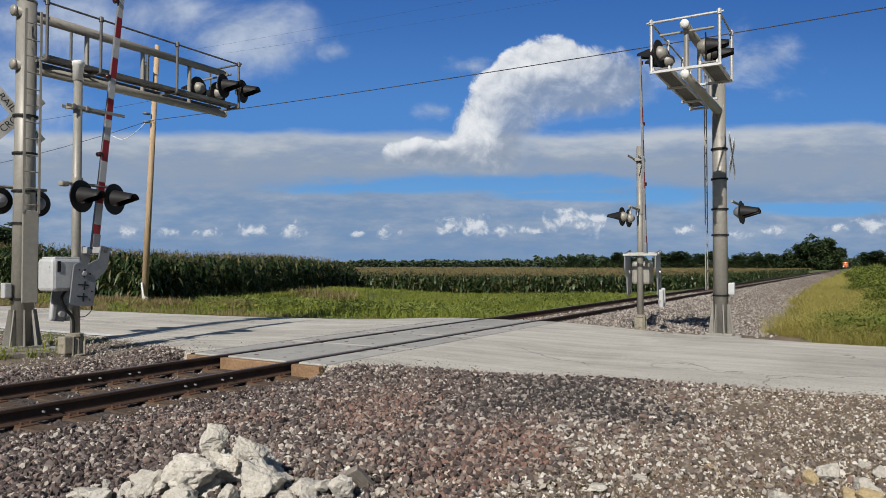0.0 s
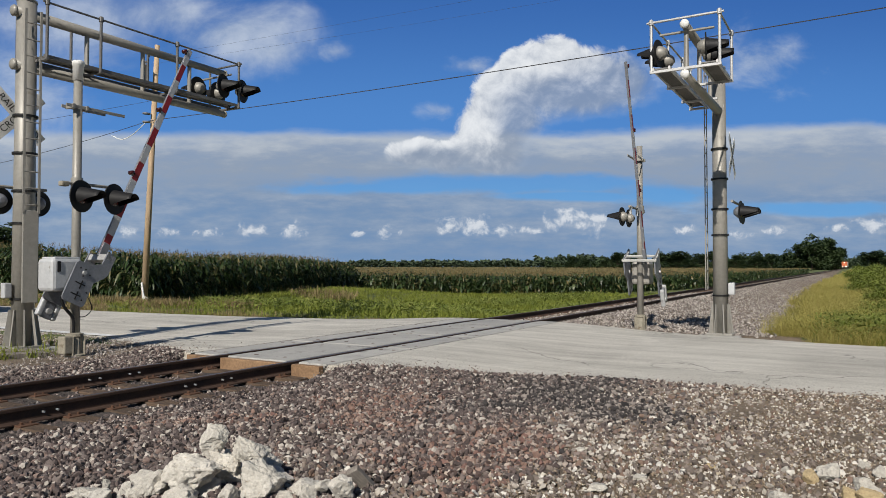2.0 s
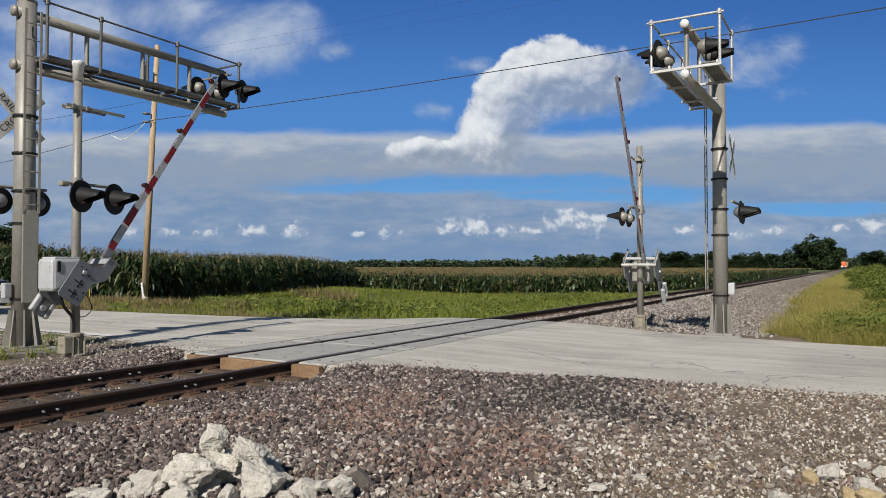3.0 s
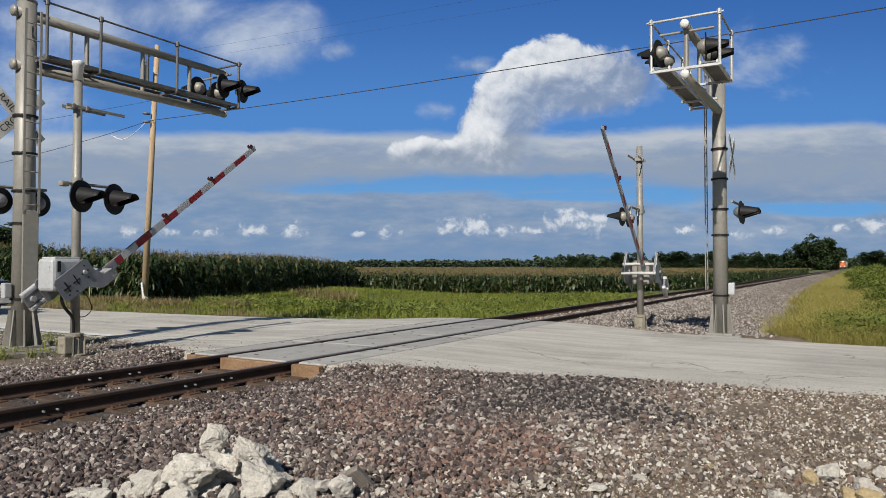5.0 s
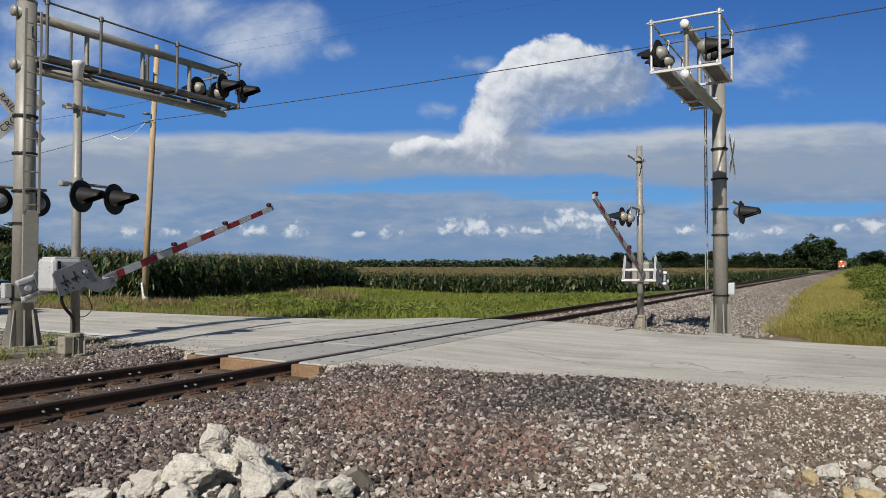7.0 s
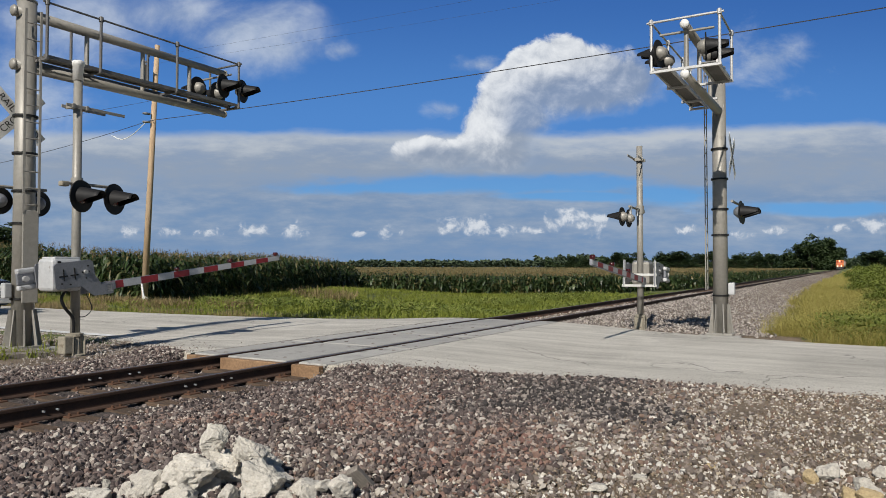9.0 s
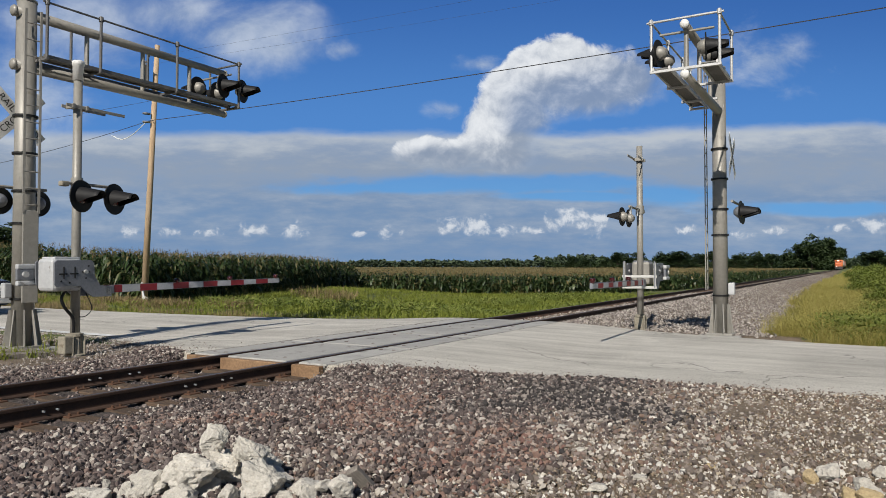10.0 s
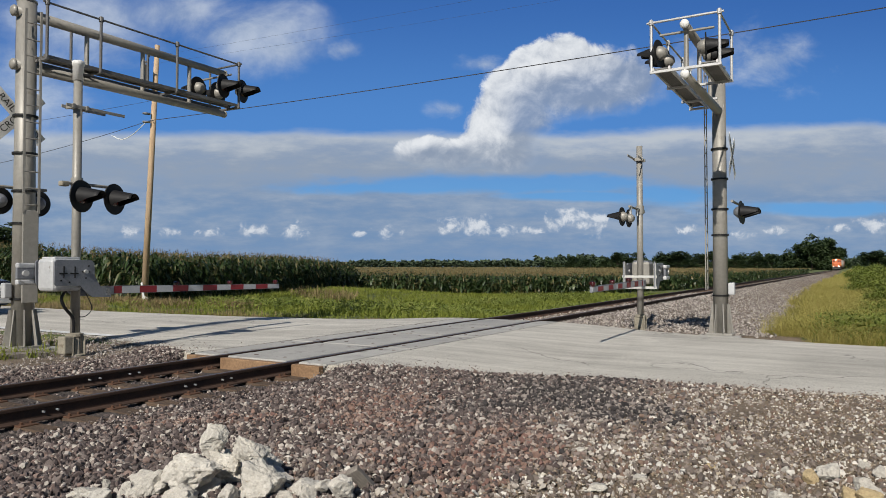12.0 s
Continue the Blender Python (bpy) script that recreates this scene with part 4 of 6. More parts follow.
FINE = cluster("fine_gravel", [(0.17, 0.125, 0.09), (0.26, 0.20, 0.145), (0.36, 0.28, 0.20), (0.20, 0.165, 0.13), (0.52, 0.44, 0.33), (0.24, 0.185, 0.13), (0.88, 0.83, 0.72)], 0.95, 50, hard=True)
COAL = cluster("dark_stone", [(0.038, 0.034, 0.034), (0.08, 0.07, 0.068), (0.15, 0.13, 0.122), (0.06, 0.053, 0.052), (0.33, 0.29, 0.26)], 0.85, 50, hard=True)
FARB = cluster("pale_ballast", [(0.15, 0.13, 0.118), (0.36, 0.32, 0.29), (0.48, 0.435, 0.395), (0.25, 0.215, 0.20), (0.62, 0.565, 0.51)], 0.9, 50, hard=True)


def build_gravel():
    rng = np.random.default_rng(11)

    def wedge(x, y):
        return (x > -1.97 * y - 1.2) & (x < 0.03 * y + 0.7) & (y - 0.588 * x > 4.6)

    def off_rail(x, y):
        return np.min([np.abs(x - r) for r in RAIL_X], axis=0) > 0.075

    def before_road(x, y):
        return y < interp(x, NEAR_EDGE) + 0.05

    def wob(x, y):
        return 0.45 * np.sin(y * 1.7 + 0.5) + 0.3 * np.sin(x * 2.3 + y) + 0.2 * np.sin(y * 4.1 - x * 1.3)

    def patch(x, y, spots):
        return np.max([1 - np.hypot((x - a + 0.3 * np.sin(y * 3.1)) / r, (y - b + 0.3 * np.sin(x * 2.7)) / q) for a, b, r, q in spots], axis=0)

    p = scatter(rng, -11, 0.8, 2.2, 10.2, 1750, lambda x, y: wedge(x, y) & off_rail(x, y) & before_road(x, y) & (np.abs(x - TRACK) > 1.25))
    px, py = p[:, 0], p[:, 1]
    loose = rng.normal(0, 0.42, len(p))
    dirt = px + wob(px, py) + loose * 1.6 > -2.0
    dark = (patch(px, py, [(-3.1, 8.0, 1.0, 1.3), (-2.5, 7.6, 0.7, 0.8)]) + loose * 0.9 > 0.12)
    pink = (patch(px, py, [(-4.6, 6.1, 0.6, 0.5), (-4.3, 6.8, 0.8, 0.6), (-2.7, 5.4, 0.8, 0.7), (-2.3, 4.6, 0.6, 0.7), (-5.6, 4.9, 0.4, 0.3)]) + loose > 0.05) & ~dark
    pale = ~dark & ~pink & (px + wob(px, py) + loose * 2 > -3.0)
    few = rng.uniform(0, 1, len(p)) < 0.42
    for name, sel, mat, sz, sd, lab in (
            ("ballast_stones", ~dark & ~pink & ~pale & ~dirt, BALLAST, (0.024, 0.047), 1, "loose grey-purple crushed ballast stones"),
            ("reddish_stones", pink & ~dirt, PINK, (0.026, 0.048), 2, "loose reddish and tan crushed stones"),
            ("pale_gravel_stones", pale & ~dirt, PALEMIX, (0.022, 0.046), 12, "loose pale grey and tan gravel"),
            ("coarse_gravel_stones", dirt & ~dark & few, PALEMIX, (0.012, 0.034), 3, "loose brown and pale gravel on packed dirt"),
            ("dark_gravel_stones", dark, COAL, (0.024, 0.048), 4, "dark stained gravel beside the road")):
        q = p[sel]
        stones(name, on_ground(q), rng.uniform(*sz, len(q)) * rng.choice([0.75, 1.0, 1.0, 1.25], len(q)), ICO, mat, sd, lab)
    # fine chips over the dirt
    q = scatter(rng, -4.5, 0.8, 2.4, 10.2, 1500, lambda x, y: wedge(x, y) & before_road(x, y) & (x + wob(x, y) > -2.5))
    stones("fine_gravel_chips", on_ground(q), rng.uniform(0.008, 0.022, len(q)) * rng.choice([0.8, 1, 1, 1.6], len(q)), octa(), FINE, 5, "fine brown gravel chips on dirt")
    # between the ties and in the track bed
    q = scatter(rng, TRACK - 1.25, TRACK + 1.25, 2.5, 8.1, 520, lambda x, y: wedge(x, y) & off_rail(x, y))
    stones("track_ballast", on_ground(q, -0.02), rng.uniform(0.025, 0.048, len(q)), ICO, BALLAST, 6, "grey ballast stones between the ties")
    # far shoulder beside the gate
    q = scatter(rng, -20, TRACK - 1.25, 5.5, 9.6, 260, lambda x, y: before_road(x, y) & (x > -1.97 * y - 0.5))
    stones("shoulder_gravel", on_ground(q), rng.uniform(0.015, 0.042, len(q)), octa(), FARB, 7, "pale gravel shoulder round the signal masts")
    # loose chips strewn along the road's edge
    q = scatter(rng, -20, 1.0, 7.4, 11.2, 900, lambda x, y: (np.abs(y - interp(x, NEAR_EDGE) + 0.12) < rng.exponential(0.30, len(x))) & ((x > -6.6) | (x < -9.6)))
    q3 = np.concatenate([q, (road_z(q[:, 0]) - np.clip(interp(q[:, 0], NEAR_EDGE) - q[:, 1], 0, 0.5) * 0.22)[:, None]], 1)
    stones("road_edge_chips", q3, rng.uniform(0.006, 0.026, len(q)), octa(), PALEMIX, 14, "pale stone chips strewn along the road edge")
    # ballast beyond the road
    q = scatter(rng, -7.2, -1.6, 17.0, 150, 170, lambda x, y: (x < -1.2 - (y - 17) * 0.05 + np.maximum(0, y - 40) * 0.035) & off_rail(x, y) & (y > interp(x, FAR_EDGE) - 0.1) & (rng.uniform(0, 1, len(x)) < np.clip(34 / y - 0.35, 0.07, 1)))
    stones("far_ballast", on_ground(q), rng.uniform(0.035, 0.07, len(q)), octa(), FARB, 8, "grey ballast bank along the track")
    q = scatter(rng, -9.6, -6.6, 17.3, 45, 100, lambda x, y: off_rail(x, y))
    stones("far_track_ballast", on_ground(q), rng.uniform(0.04, 0.07, len(q)), octa(), FARB, 9, "ballast between the rails beyond the road")


ICO = pebble()
build_gravel()


def front_stones():
    """The nearest loose stones, each its own object on one of six meshes."""
    rng = random.Random(77)
    v, f = chunk()
    shapes = []
    for k in range(6):
        r = np.random.default_rng(200 + k)
        ob = arrays("stone", (v + r.uniform(-0.4, 0.4, v.shape)) * r.uniform(0.7, 1.2, 3) * 0.5, f, STONE)
        shapes.append(ob)
    bed = bpy.data.objects["ground"]
    for i in range(280):
        y = rng.uniform(3.7, 5.4)
        x = rng.uniform(-1.5 * y, 0.02 * y)
        k = i % 6
        ob = shapes[k] if i < 6 else new("stone", shapes[k].data)
        ob.parent = bed
        s = rng.uniform(0.018, 0.04)
        ob.location = (x, y, float(ground_z(x, y)) + s * 0.55)
        ob.rotation_euler = (rng.uniform(0, 6), rng.uniform(0, 6), rng.uniform(0, 6))
        ob.scale = (s, s, s)


STONE = material("loose_stone", (0.10, 0.085, 0.075), (0.44, 0.36, 0.29), 0.9, 0.0, 3, 1.0, 0.3, 0.01, vary=0.8)
front_stones()


# ---- rocks ----
def rock_mesh(seed, fine=4):
    bm = B()
    bmesh.ops.create_icosphere(bm, subdivisions=fine, radius=0.5)
    rng = random.Random(seed)
    off = Vector((rng.uniform(0, 50), rng.uniform(0, 50), rng.uniform(0, 50)))
    cuts = [(Vector((rng.gauss(0, 1), rng.gauss(0, 1), rng.gauss(0, 1))).normalized(), rng.uniform(0.20, 0.38)) for _ in range(20)]
    for v in bm.verts:
        p = v.co.copy()
        for n, d in cuts:
            k = p.dot(n) - d
            if k > 0:
                p -= n * k * 0.92
        p *= 1 + 0.22 * noise.noise(p * 3.2 + off) + 0.20 * abs(noise.noise(p * 6 + off)) + 0.09 * noise.noise(p * 14 + off) - 0.10 * max(0, noise.noise(p * 9 - off) - 0.25) + 0.05 * noise.noise(p * 30 + off)
        v.co = p
    lo = [min(v.co[i] for v in bm.verts) for i in range(3)]
    hi = [max(v.co[i] for v in bm.verts) for i in range(3)]
    for v in bm.verts:
        v.co = Vector(((v.co[i] - (lo[i] + hi[i]) / 2) / (hi[i] - lo[i]) for i in range(3)))
    return bm


def build_rocks(rows, mat, label, seed):
    """Rocks as (x, y, middle height, width, height)."""
    rng = random.Random(seed)
    for i, (x, y, z, w, h) in enumerate(rows):
        ob = link_mesh("rock", rock_mesh(seed * 50 + i, 5 if w > 0.2 else 4 if w > 0.09 else 3), mat)
        ob.matrix_basis = Matrix.LocRotScale((x, y, z), Euler((rng.uniform(-0.25, 0.25), rng.uniform(-0.25, 0.25), radians(YAW) + rng.uniform(-0.2, 0.2))), (w, w * rng.uniform(0.8, 1.0), h))
        tagged(ob, label, "rock", "broken rocks on the gravel")


def small_rocks():
    rng = random.Random(12)
    rows = []
    for _ in range(14):
        x, y, w = rng.uniform(-1.8, 0.2), rng.uniform(5.7, 8.6), rng.uniform(0.035, 0.07)
        rows.append((x, y, -0.15 + w * 0.3, w, w * 0.7))
    return rows


PILE_TOP = [
    (-4.00, 3.70, -0.080, 0.420, 0.300),
    (-3.95, 3.95, -0.120, 0.340, 0.260),
    (-3.72, 3.85, -0.130, 0.340, 0.200),
    (-4.25, 3.25, -0.100, 0.340, 0.220),
    (-3.30, 3.72, -0.110, 0.260, 0.160),
    (-4.04, 3.60, 0.166, 0.214, 0.258),
    (-3.77, 3.69, 0.090, 0.290, 0.215),
    (-3.95, 3.36, 0.002, 0.436, 0.306),
    (-3.97, 3.64, -0.050, 0.286, 0.258),
    (-3.51, 3.56, -0.040, 0.310, 0.270),
    (-4.20, 3.16, -0.083, 0.214, 0.235),
    (-4.28, 3.05, -0.109, 0.118, 0.156),
]
PILE_FOOT = [
    (-4.56, 2.94, -0.142, 0.230, 0.145),
    (-4.37, 2.94, -0.128, 0.202, 0.142),
    (-4.48, 3.05, -0.088, 0.056, 0.103),
    (-3.84, 3.14, -0.107, 0.285, 0.196),
    (-3.18, 3.64, -0.100, 0.124, 0.138),
    (-2.99, 3.75, -0.072, 0.174, 0.201),
    (-3.17, 3.76, -0.079, 0.135, 0.090),
    (-3.60, 3.33, -0.092, 0.142, 0.145),
    (-3.34, 3.61, -0.139, 0.172, 0.114),
    (-3.92, 3.44, -0.133, 0.210, 0.152),
    (-3.68, 3.70, -0.125, 0.165, 0.200),
]
LOOSE_WHITE = [
    (-0.47, 5.07, -0.067, 0.158, 0.089),
    (-0.21, 5.91, -0.090, 0.153, 0.142),
    (0.03, 5.46, -0.038, 0.153, 0.153),
    (-1.59, 4.84, -0.123, 0.142, 0.066),
    (0.11, 6.19, -0.108, 0.108, 0.102),
    (-1.40, 5.23, -0.129, 0.106, 0.055),
    (-2.49, 6.50, -0.135, 0.101, 0.060),
    (-2.06, 5.77, -0.134, 0.098, 0.053),
    (0.06, 7.52, -0.135, 0.079, 0.057),
    (0.02, 6.39, -0.123, 0.076, 0.073),
    (-1.16, 6.35, -0.139, 0.069, 0.043),
    (-0.50, 6.00, -0.129, 0.066, 0.057),
]
LOOSE_TAN = [
    (-0.32, 5.77, -0.101, 0.113, 0.118),
    (-0.07, 5.33, -0.063, 0.110, 0.098),
    (0.04, 5.30, -0.058, 0.160, 0.108),
    (-1.02, 5.83, -0.134, 0.090, 0.049),
]
build_rocks(PILE_TOP, LIME, "large rough white limestone rock in a pile", 2)
build_rocks(PILE_FOOT, LIME, "rough white limestone rock at the foot of the pile", 3)
build_rocks(LOOSE_WHITE, LIME, "white limestone rock lying on the gravel", 4)
build_rocks(LOOSE_TAN, BROWNSTONE, "tan broken stone lying on the gravel", 5)
build_rocks(small_rocks(), LIME, "small white limestone rock on the gravel", 6)

bm = B()
box(bm, (0, 0, 0), (0.09, 0.05, 0.26), 0.006)
offcut = link_mesh("timber_offcut", bm, GREYWOOD)
offcut.matrix_basis = pose(-3.02, 4.02, -0.08, 35, -30, 20)
tagged(offcut, "short weathered grey timber offcut leaning on rocks", "timber")


# ---- plants ----
CORN = cluster("corn_leaf", [(0.022, 0.046, 0.014), (0.038, 0.073, 0.02), (0.055, 0.095, 0.026), (0.032, 0.058, 0.016), (0.09, 0.125, 0.042), (0.24, 0.19, 0.08)], 0.42, 5, 0, 0.22)
TASSEL = cluster("corn_tassel", [(0.20, 0.15, 0.06), (0.27, 0.20, 0.09), (0.15, 0.12, 0.05), (0.24, 0.20, 0.09)], 0.8, 5, 0)
GRASSG = cluster("green_grass", [(0.14, 0.18, 0.028), (0.25, 0.30, 0.04), (0.35, 0.38, 0.065), (0.18, 0.23, 0.033), (0.44, 0.41, 0.13)], 0.7, 5, 0, 0.3, 0.25)
GRASSY = cluster("seeding_grass", [(0.32, 0.33, 0.06), (0.48, 0.43, 0.11), (0.58, 0.48, 0.16), (0.38, 0.37, 0.08), (0.66, 0.55, 0.23)], 0.8, 5, 0, 0.3, 0.3)
DRYGRASS = cluster("dry_grass", [(0.34, 0.25, 0.12), (0.44, 0.34, 0.18), (0.26, 0.19, 0.09), (0.20, 0.20, 0.07)], 0.85, 5, 0, 0.2)
BUSH = cluster("bush_leaf", [(0.12, 0.17, 0.028), (0.21, 0.27, 0.045), (0.30, 0.345, 0.07), (0.40, 0.40, 0.12)], 0.6, 3, 0, 0.3, 0.5)
TREELEAF = cluster("tree_leaf", [(0.036, 0.062, 0.024), (0.06, 0.095, 0.034), (0.085, 0.125, 0.046), (0.046, 0.078, 0.03)], 0.6, 1, 0, 0.2)
# far leaves made lighter and bluer: the haze is mixed into their colour
HAZYWOODS = cluster("distant_woods", [(0.045, 0.068, 0.04), (0.065, 0.098, 0.052), (0.085, 0.12, 0.062), (0.058, 0.086, 0.048)], 0.8, 1, 0)
BARK = material("bark", (0.05, 0.04, 0.03), (0.13, 0.10, 0.08), 0.95, 0, 14, 2, 0.8, 0.03, stretch=(4, 4, 0.7))


def strips(base, way, length, width, droop, rng, segs=2):
    """Curved leaves: from base along way (unit, partly upwards), sinking by droop."""
    n = len(base)
    side = np.cross(way, np.array([0, 0, 1.0]))
    side /= np.maximum(np.linalg.norm(side, axis=1, keepdims=True), 1e-4)
    side = side + rng.normal(0, 0.25, (n, 3))
    rows = []
    for s in range(segs + 1):
        f = s / segs
        c = base + way * (length * f)[:, None]
        c[:, 2] -= droop * f * f * length
        if s < segs:
            wv = side * (width * (1.0 if s else 0.6) * 0.5)[:, None]
            rows += [c - wv, c + wv]
        else:
            rows.append(c)
    k = len(rows)
    verts = np.stack(rows, 1).reshape(-1, 3)
    f = []
    for s in range(segs - 1):
        a = 2 * s
        f += [(a, a + 1, a + 3), (a, a + 3, a + 2)]
    a = 2 * (segs - 1)
    f.append((a, a + 1, a + 2))
    faces = (np.array(f)[None] + (np.arange(n) * k)[:, None, None]).reshape(-1, 3)
    return verts, faces


def merge(name, sets, mat, label, category):
    vs, fs, o = [], [], 0
    for v, f in sets:
        vs.append(v)
        fs.append(f + o)
        o += len(v)
    return tagged(arrays(name, np.concatenate(vs), np.concatenate(fs), mat), label, category, kind="stuff")


def around(rng, n, up_lo, up_hi):
    a = rng.uniform(0, 2 * np.pi, n)
    e = rng.uniform(up_lo, up_hi, n)
    return np.stack([np.cos(a) * np.cos(e), np.sin(a) * np.cos(e), np.sin(e)], -1)


def corn(name, p, height, leaves, seed, label, wide=1.0):
    rng = np.random.default_rng(seed)
    n = len(p)
    h = height * rng.uniform(0.86, 1.08, n)
    base = on_ground(p)
    idx = np.repeat(np.arange(n), leaves)
    at = base[idx].copy()
    at[:, 2] += h[idx] * rng.uniform(0.12, 0.88, len(idx))
    lv = strips(at, around(rng, len(idx), 0.75, 1.3), rng.uniform(0.55, 1.0, len(idx)), rng.uniform(0.07, 0.12, len(idx)) * wide, rng.uniform(0.7, 1.5, len(idx)), rng, 4)
    st = strips(base, np.tile([0.02, 0.02, 1.0], (n, 1)), h, np.full(n, 0.035), np.zeros(n), rng, 2)
    merge(name, [lv, st], CORN, label, "corn")
    top = base.copy()
    top[:, 2] += h * 0.93
    idx = np.repeat(np.arange(n), 5)
    ts = strips(top[idx], around(rng, len(idx), 0.8, 1.5), rng.uniform(0.2, 0.34, len(idx)), np.full(len(idx), 0.03 * wide), rng.uniform(0, 0.4, len(idx)), rng, 1)
    merge(name + "_tassels", [ts], TASSEL, "tan tassels on the corn plants", "corn")


def inside(x, y, poly):
    r = np.zeros(len(x), bool)
    for (x0, y0), (x1, y1) in zip(poly, poly[1:] + poly[:1]):
        c = ((y0 > y) != (y1 > y)) & (x < (x1 - x0) * (y - y0) / (y1 - y0 + 1e-9) + x0)
        r ^= c
    return r


TALL = [(-30.2, 22.3), (-39.4, 52), (-60, 52), (-80, 40), (-80, 12), (-41, 20.1)]
FIELD2 = [(-52, 50), (-30, 55), (-21, 59), (-15.5, 82), (-14, 130), (-14, 320), (-420, 1500), (-1600, 1300), (-500, 200)]


def build_fields():
    rng = np.random.default_rng(21)
    # tall corn facing the roadside
    pts = []
    for r in range(9):
        ys = np.arange(22.6 + 0.2 * r, 52, 0.17)
        x = -30.5 - 0.8 * r - (ys - 22.6) * 0.31 + rng.normal(0, 0.07, len(ys))
        pts.append(np.stack([x, ys + rng.normal(0, 0.05, len(ys))], -1))
    for r in range(7):
        xs = np.arange(-72, -30.5 - 0.4 * r, 0.19)
        pts.append(np.stack([xs, 22.6 + (xs + 30.5) * 0.2 + 0.76 * r + rng.normal(0, 0.07, len(xs))], -1))
    corn("tall_corn", np.concatenate(pts), 2.52, 12, 22, "tall green corn plants at the edge of a field")
    # lower corn beyond the grass
    p = scatter(rng, -60, -13, 49, 260, 5.5, lambda x, y: inside(x, y, FIELD2) & ~inside(x + 7, y - 9, FIELD2))
    corn("corn_rows", p, 1.9, 9, 23, "rows of green corn with brown tassels", 1.5)
    # the rest of the field as a rough canopy of tufts, thinner with distance
    n = 90000
    d = 60 * (1500 / 60) ** rng.uniform(0, 1, n) ** 1.15
    a = rng.uniform(radians(-3), radians(64), n)
    q = np.stack([-np.sin(a) * d, np.cos(a) * d], -1)
    keep = inside(q[:, 0], q[:, 1], FIELD2)
    q, d = q[keep], d[keep]
    b = on_ground(q)
    b[:, 2] = -1.09 + 1.1
    grow = np.clip(d / 130, 0.5, 5)
    lv = strips(b, around(rng, len(q), 0.4, 1.3), 0.75 * np.ones(len(q)), 0.16 * grow, rng.uniform(0.3, 0.9, len(q)), rng, 2)
    merge("corn_canopy", [lv], CORN, "dense green tops of a corn field", "corn")
    b2 = b + np.stack([rng.normal(0, 0.5, len(q)), rng.normal(0, 0.5, len(q)), np.full(len(q), 0.55)], -1)
    ts = strips(b2, around(rng, len(q), 0.9, 1.5), 0.3 * np.ones(len(q)), 0.09 * grow, np.zeros(len(q)), rng, 1)
    merge("corn_canopy_tassels", [ts], TASSEL, "brown tassels over a wide corn field", "corn")
    # closed foliage under the tops
    bm = B()
    inner = [(-50, 53), (-30.5, 58), (-23, 62), (-20, 86), (-18.5, 130), (-18.5, 320), (-420, 1490), (-1580, 1290), (-500, 205)]
    top = [bm.verts.new((x, y, 0.16)) for x, y in inner]
    bm.faces.new(top)
    low = [bm.verts.new((x, y, -1.3)) for x, y in inner]
    for i in range(len(inner)):
        j = (i + 1) % len(inner)
        bm.faces.new((low[i], low[j], top[j], top[i]))
    tagged(link_mesh("corn_foliage", bm, CANOPY), "brownish green corn field seen from afar", "corn", kind="stuff")


CANOPY = material("corn_canopy_tops", (0.055, 0.075, 0.02), (0.17, 0.135, 0.055), 0.9, 0, 3.0, 0.08, 1.0, 0.3, (0.04, 0.07, 0.018), 0.1, stretch=(1, 0.3, 1))
build_fields()


def grass(name, p, lo, hi, wide, mat, seed, label, blades=5, lean=0.9):
    rng = np.random.default_rng(seed)
    b = np.repeat(on_ground(p), blades, 0)
    b[:, :2] += rng.normal(0, 0.07, (len(b), 2))
    n = len(b)
    s = strips(b, around(rng, n, lean, 1.5), rng.uniform(lo, hi, n), rng.uniform(0.6, 1.3, n) * wide, rng.uniform(0.05, 0.5, n), rng, 2)
    return merge(name, [s], mat, label, "grass")


def bush(x, y, r, h, seed, leaves, mat=None, name="bush", label="leafy green bush in the grass", size=0.10):
    rng = np.random.default_rng(seed)
    g = empty(name, x, y, float(ground_z(x, y)), 0, label=label, category="bush", group="bushes beside the track")
    bm = B()
    for i in range(5):
        a = rng.uniform(0, 6.28)
        tube(bm, (0, 0, -0.1), (math.cos(a) * r * 0.5, math.sin(a) * r * 0.5, h * rng.uniform(0.5, 0.85)), 0.025, 0.008, 6)
    part("stems", bm, BARK, g)
    lobes = rng.normal(0, 1, (9, 3)) * np.array([r * 0.45, r * 0.45, h * 0.2]) + np.array([0, 0, h * 0.5])
    c = lobes[rng.integers(0, 9, leaves)] + rng.normal(0, 1, (leaves, 3)) * np.array([r, r, h]) * 0.17
    c[:, 2] = np.abs(c[:, 2])
    v, f = strips(c, around(rng, leaves, -0.5, 1.2), rng.uniform(0.7, 1.4, leaves) * size * 1.6, rng.uniform(0.6, 1.2, leaves) * size, rng.uniform(0, 0.8, leaves), rng, 2)
    ob = arrays("foliage", v, f, mat or BUSH, g)
    ob["kind"] = "stuff"
    return g


def weeds(name, p, h, seed, label, leaf=1.0, many=26):
    rng = np.random.default_rng(seed)
    b = np.repeat(on_ground(p), many, 0)
    n = len(b)
    b += rng.normal(0, 1, (n, 3)) * np.array([0.16, 0.16, 0.0])
    b[:, 2] += rng.uniform(0.05, 1, n) ** 1.3 * h
    s = strips(b, around(rng, n, -0.2, 1.0), rng.uniform(0.08, 0.2, n) * leaf, rng.uniform(0.03, 0.07, n) * leaf, rng.uniform(0, 0.7, n), rng, 2)
    return merge(name, [s], BUSH, label, "weeds")


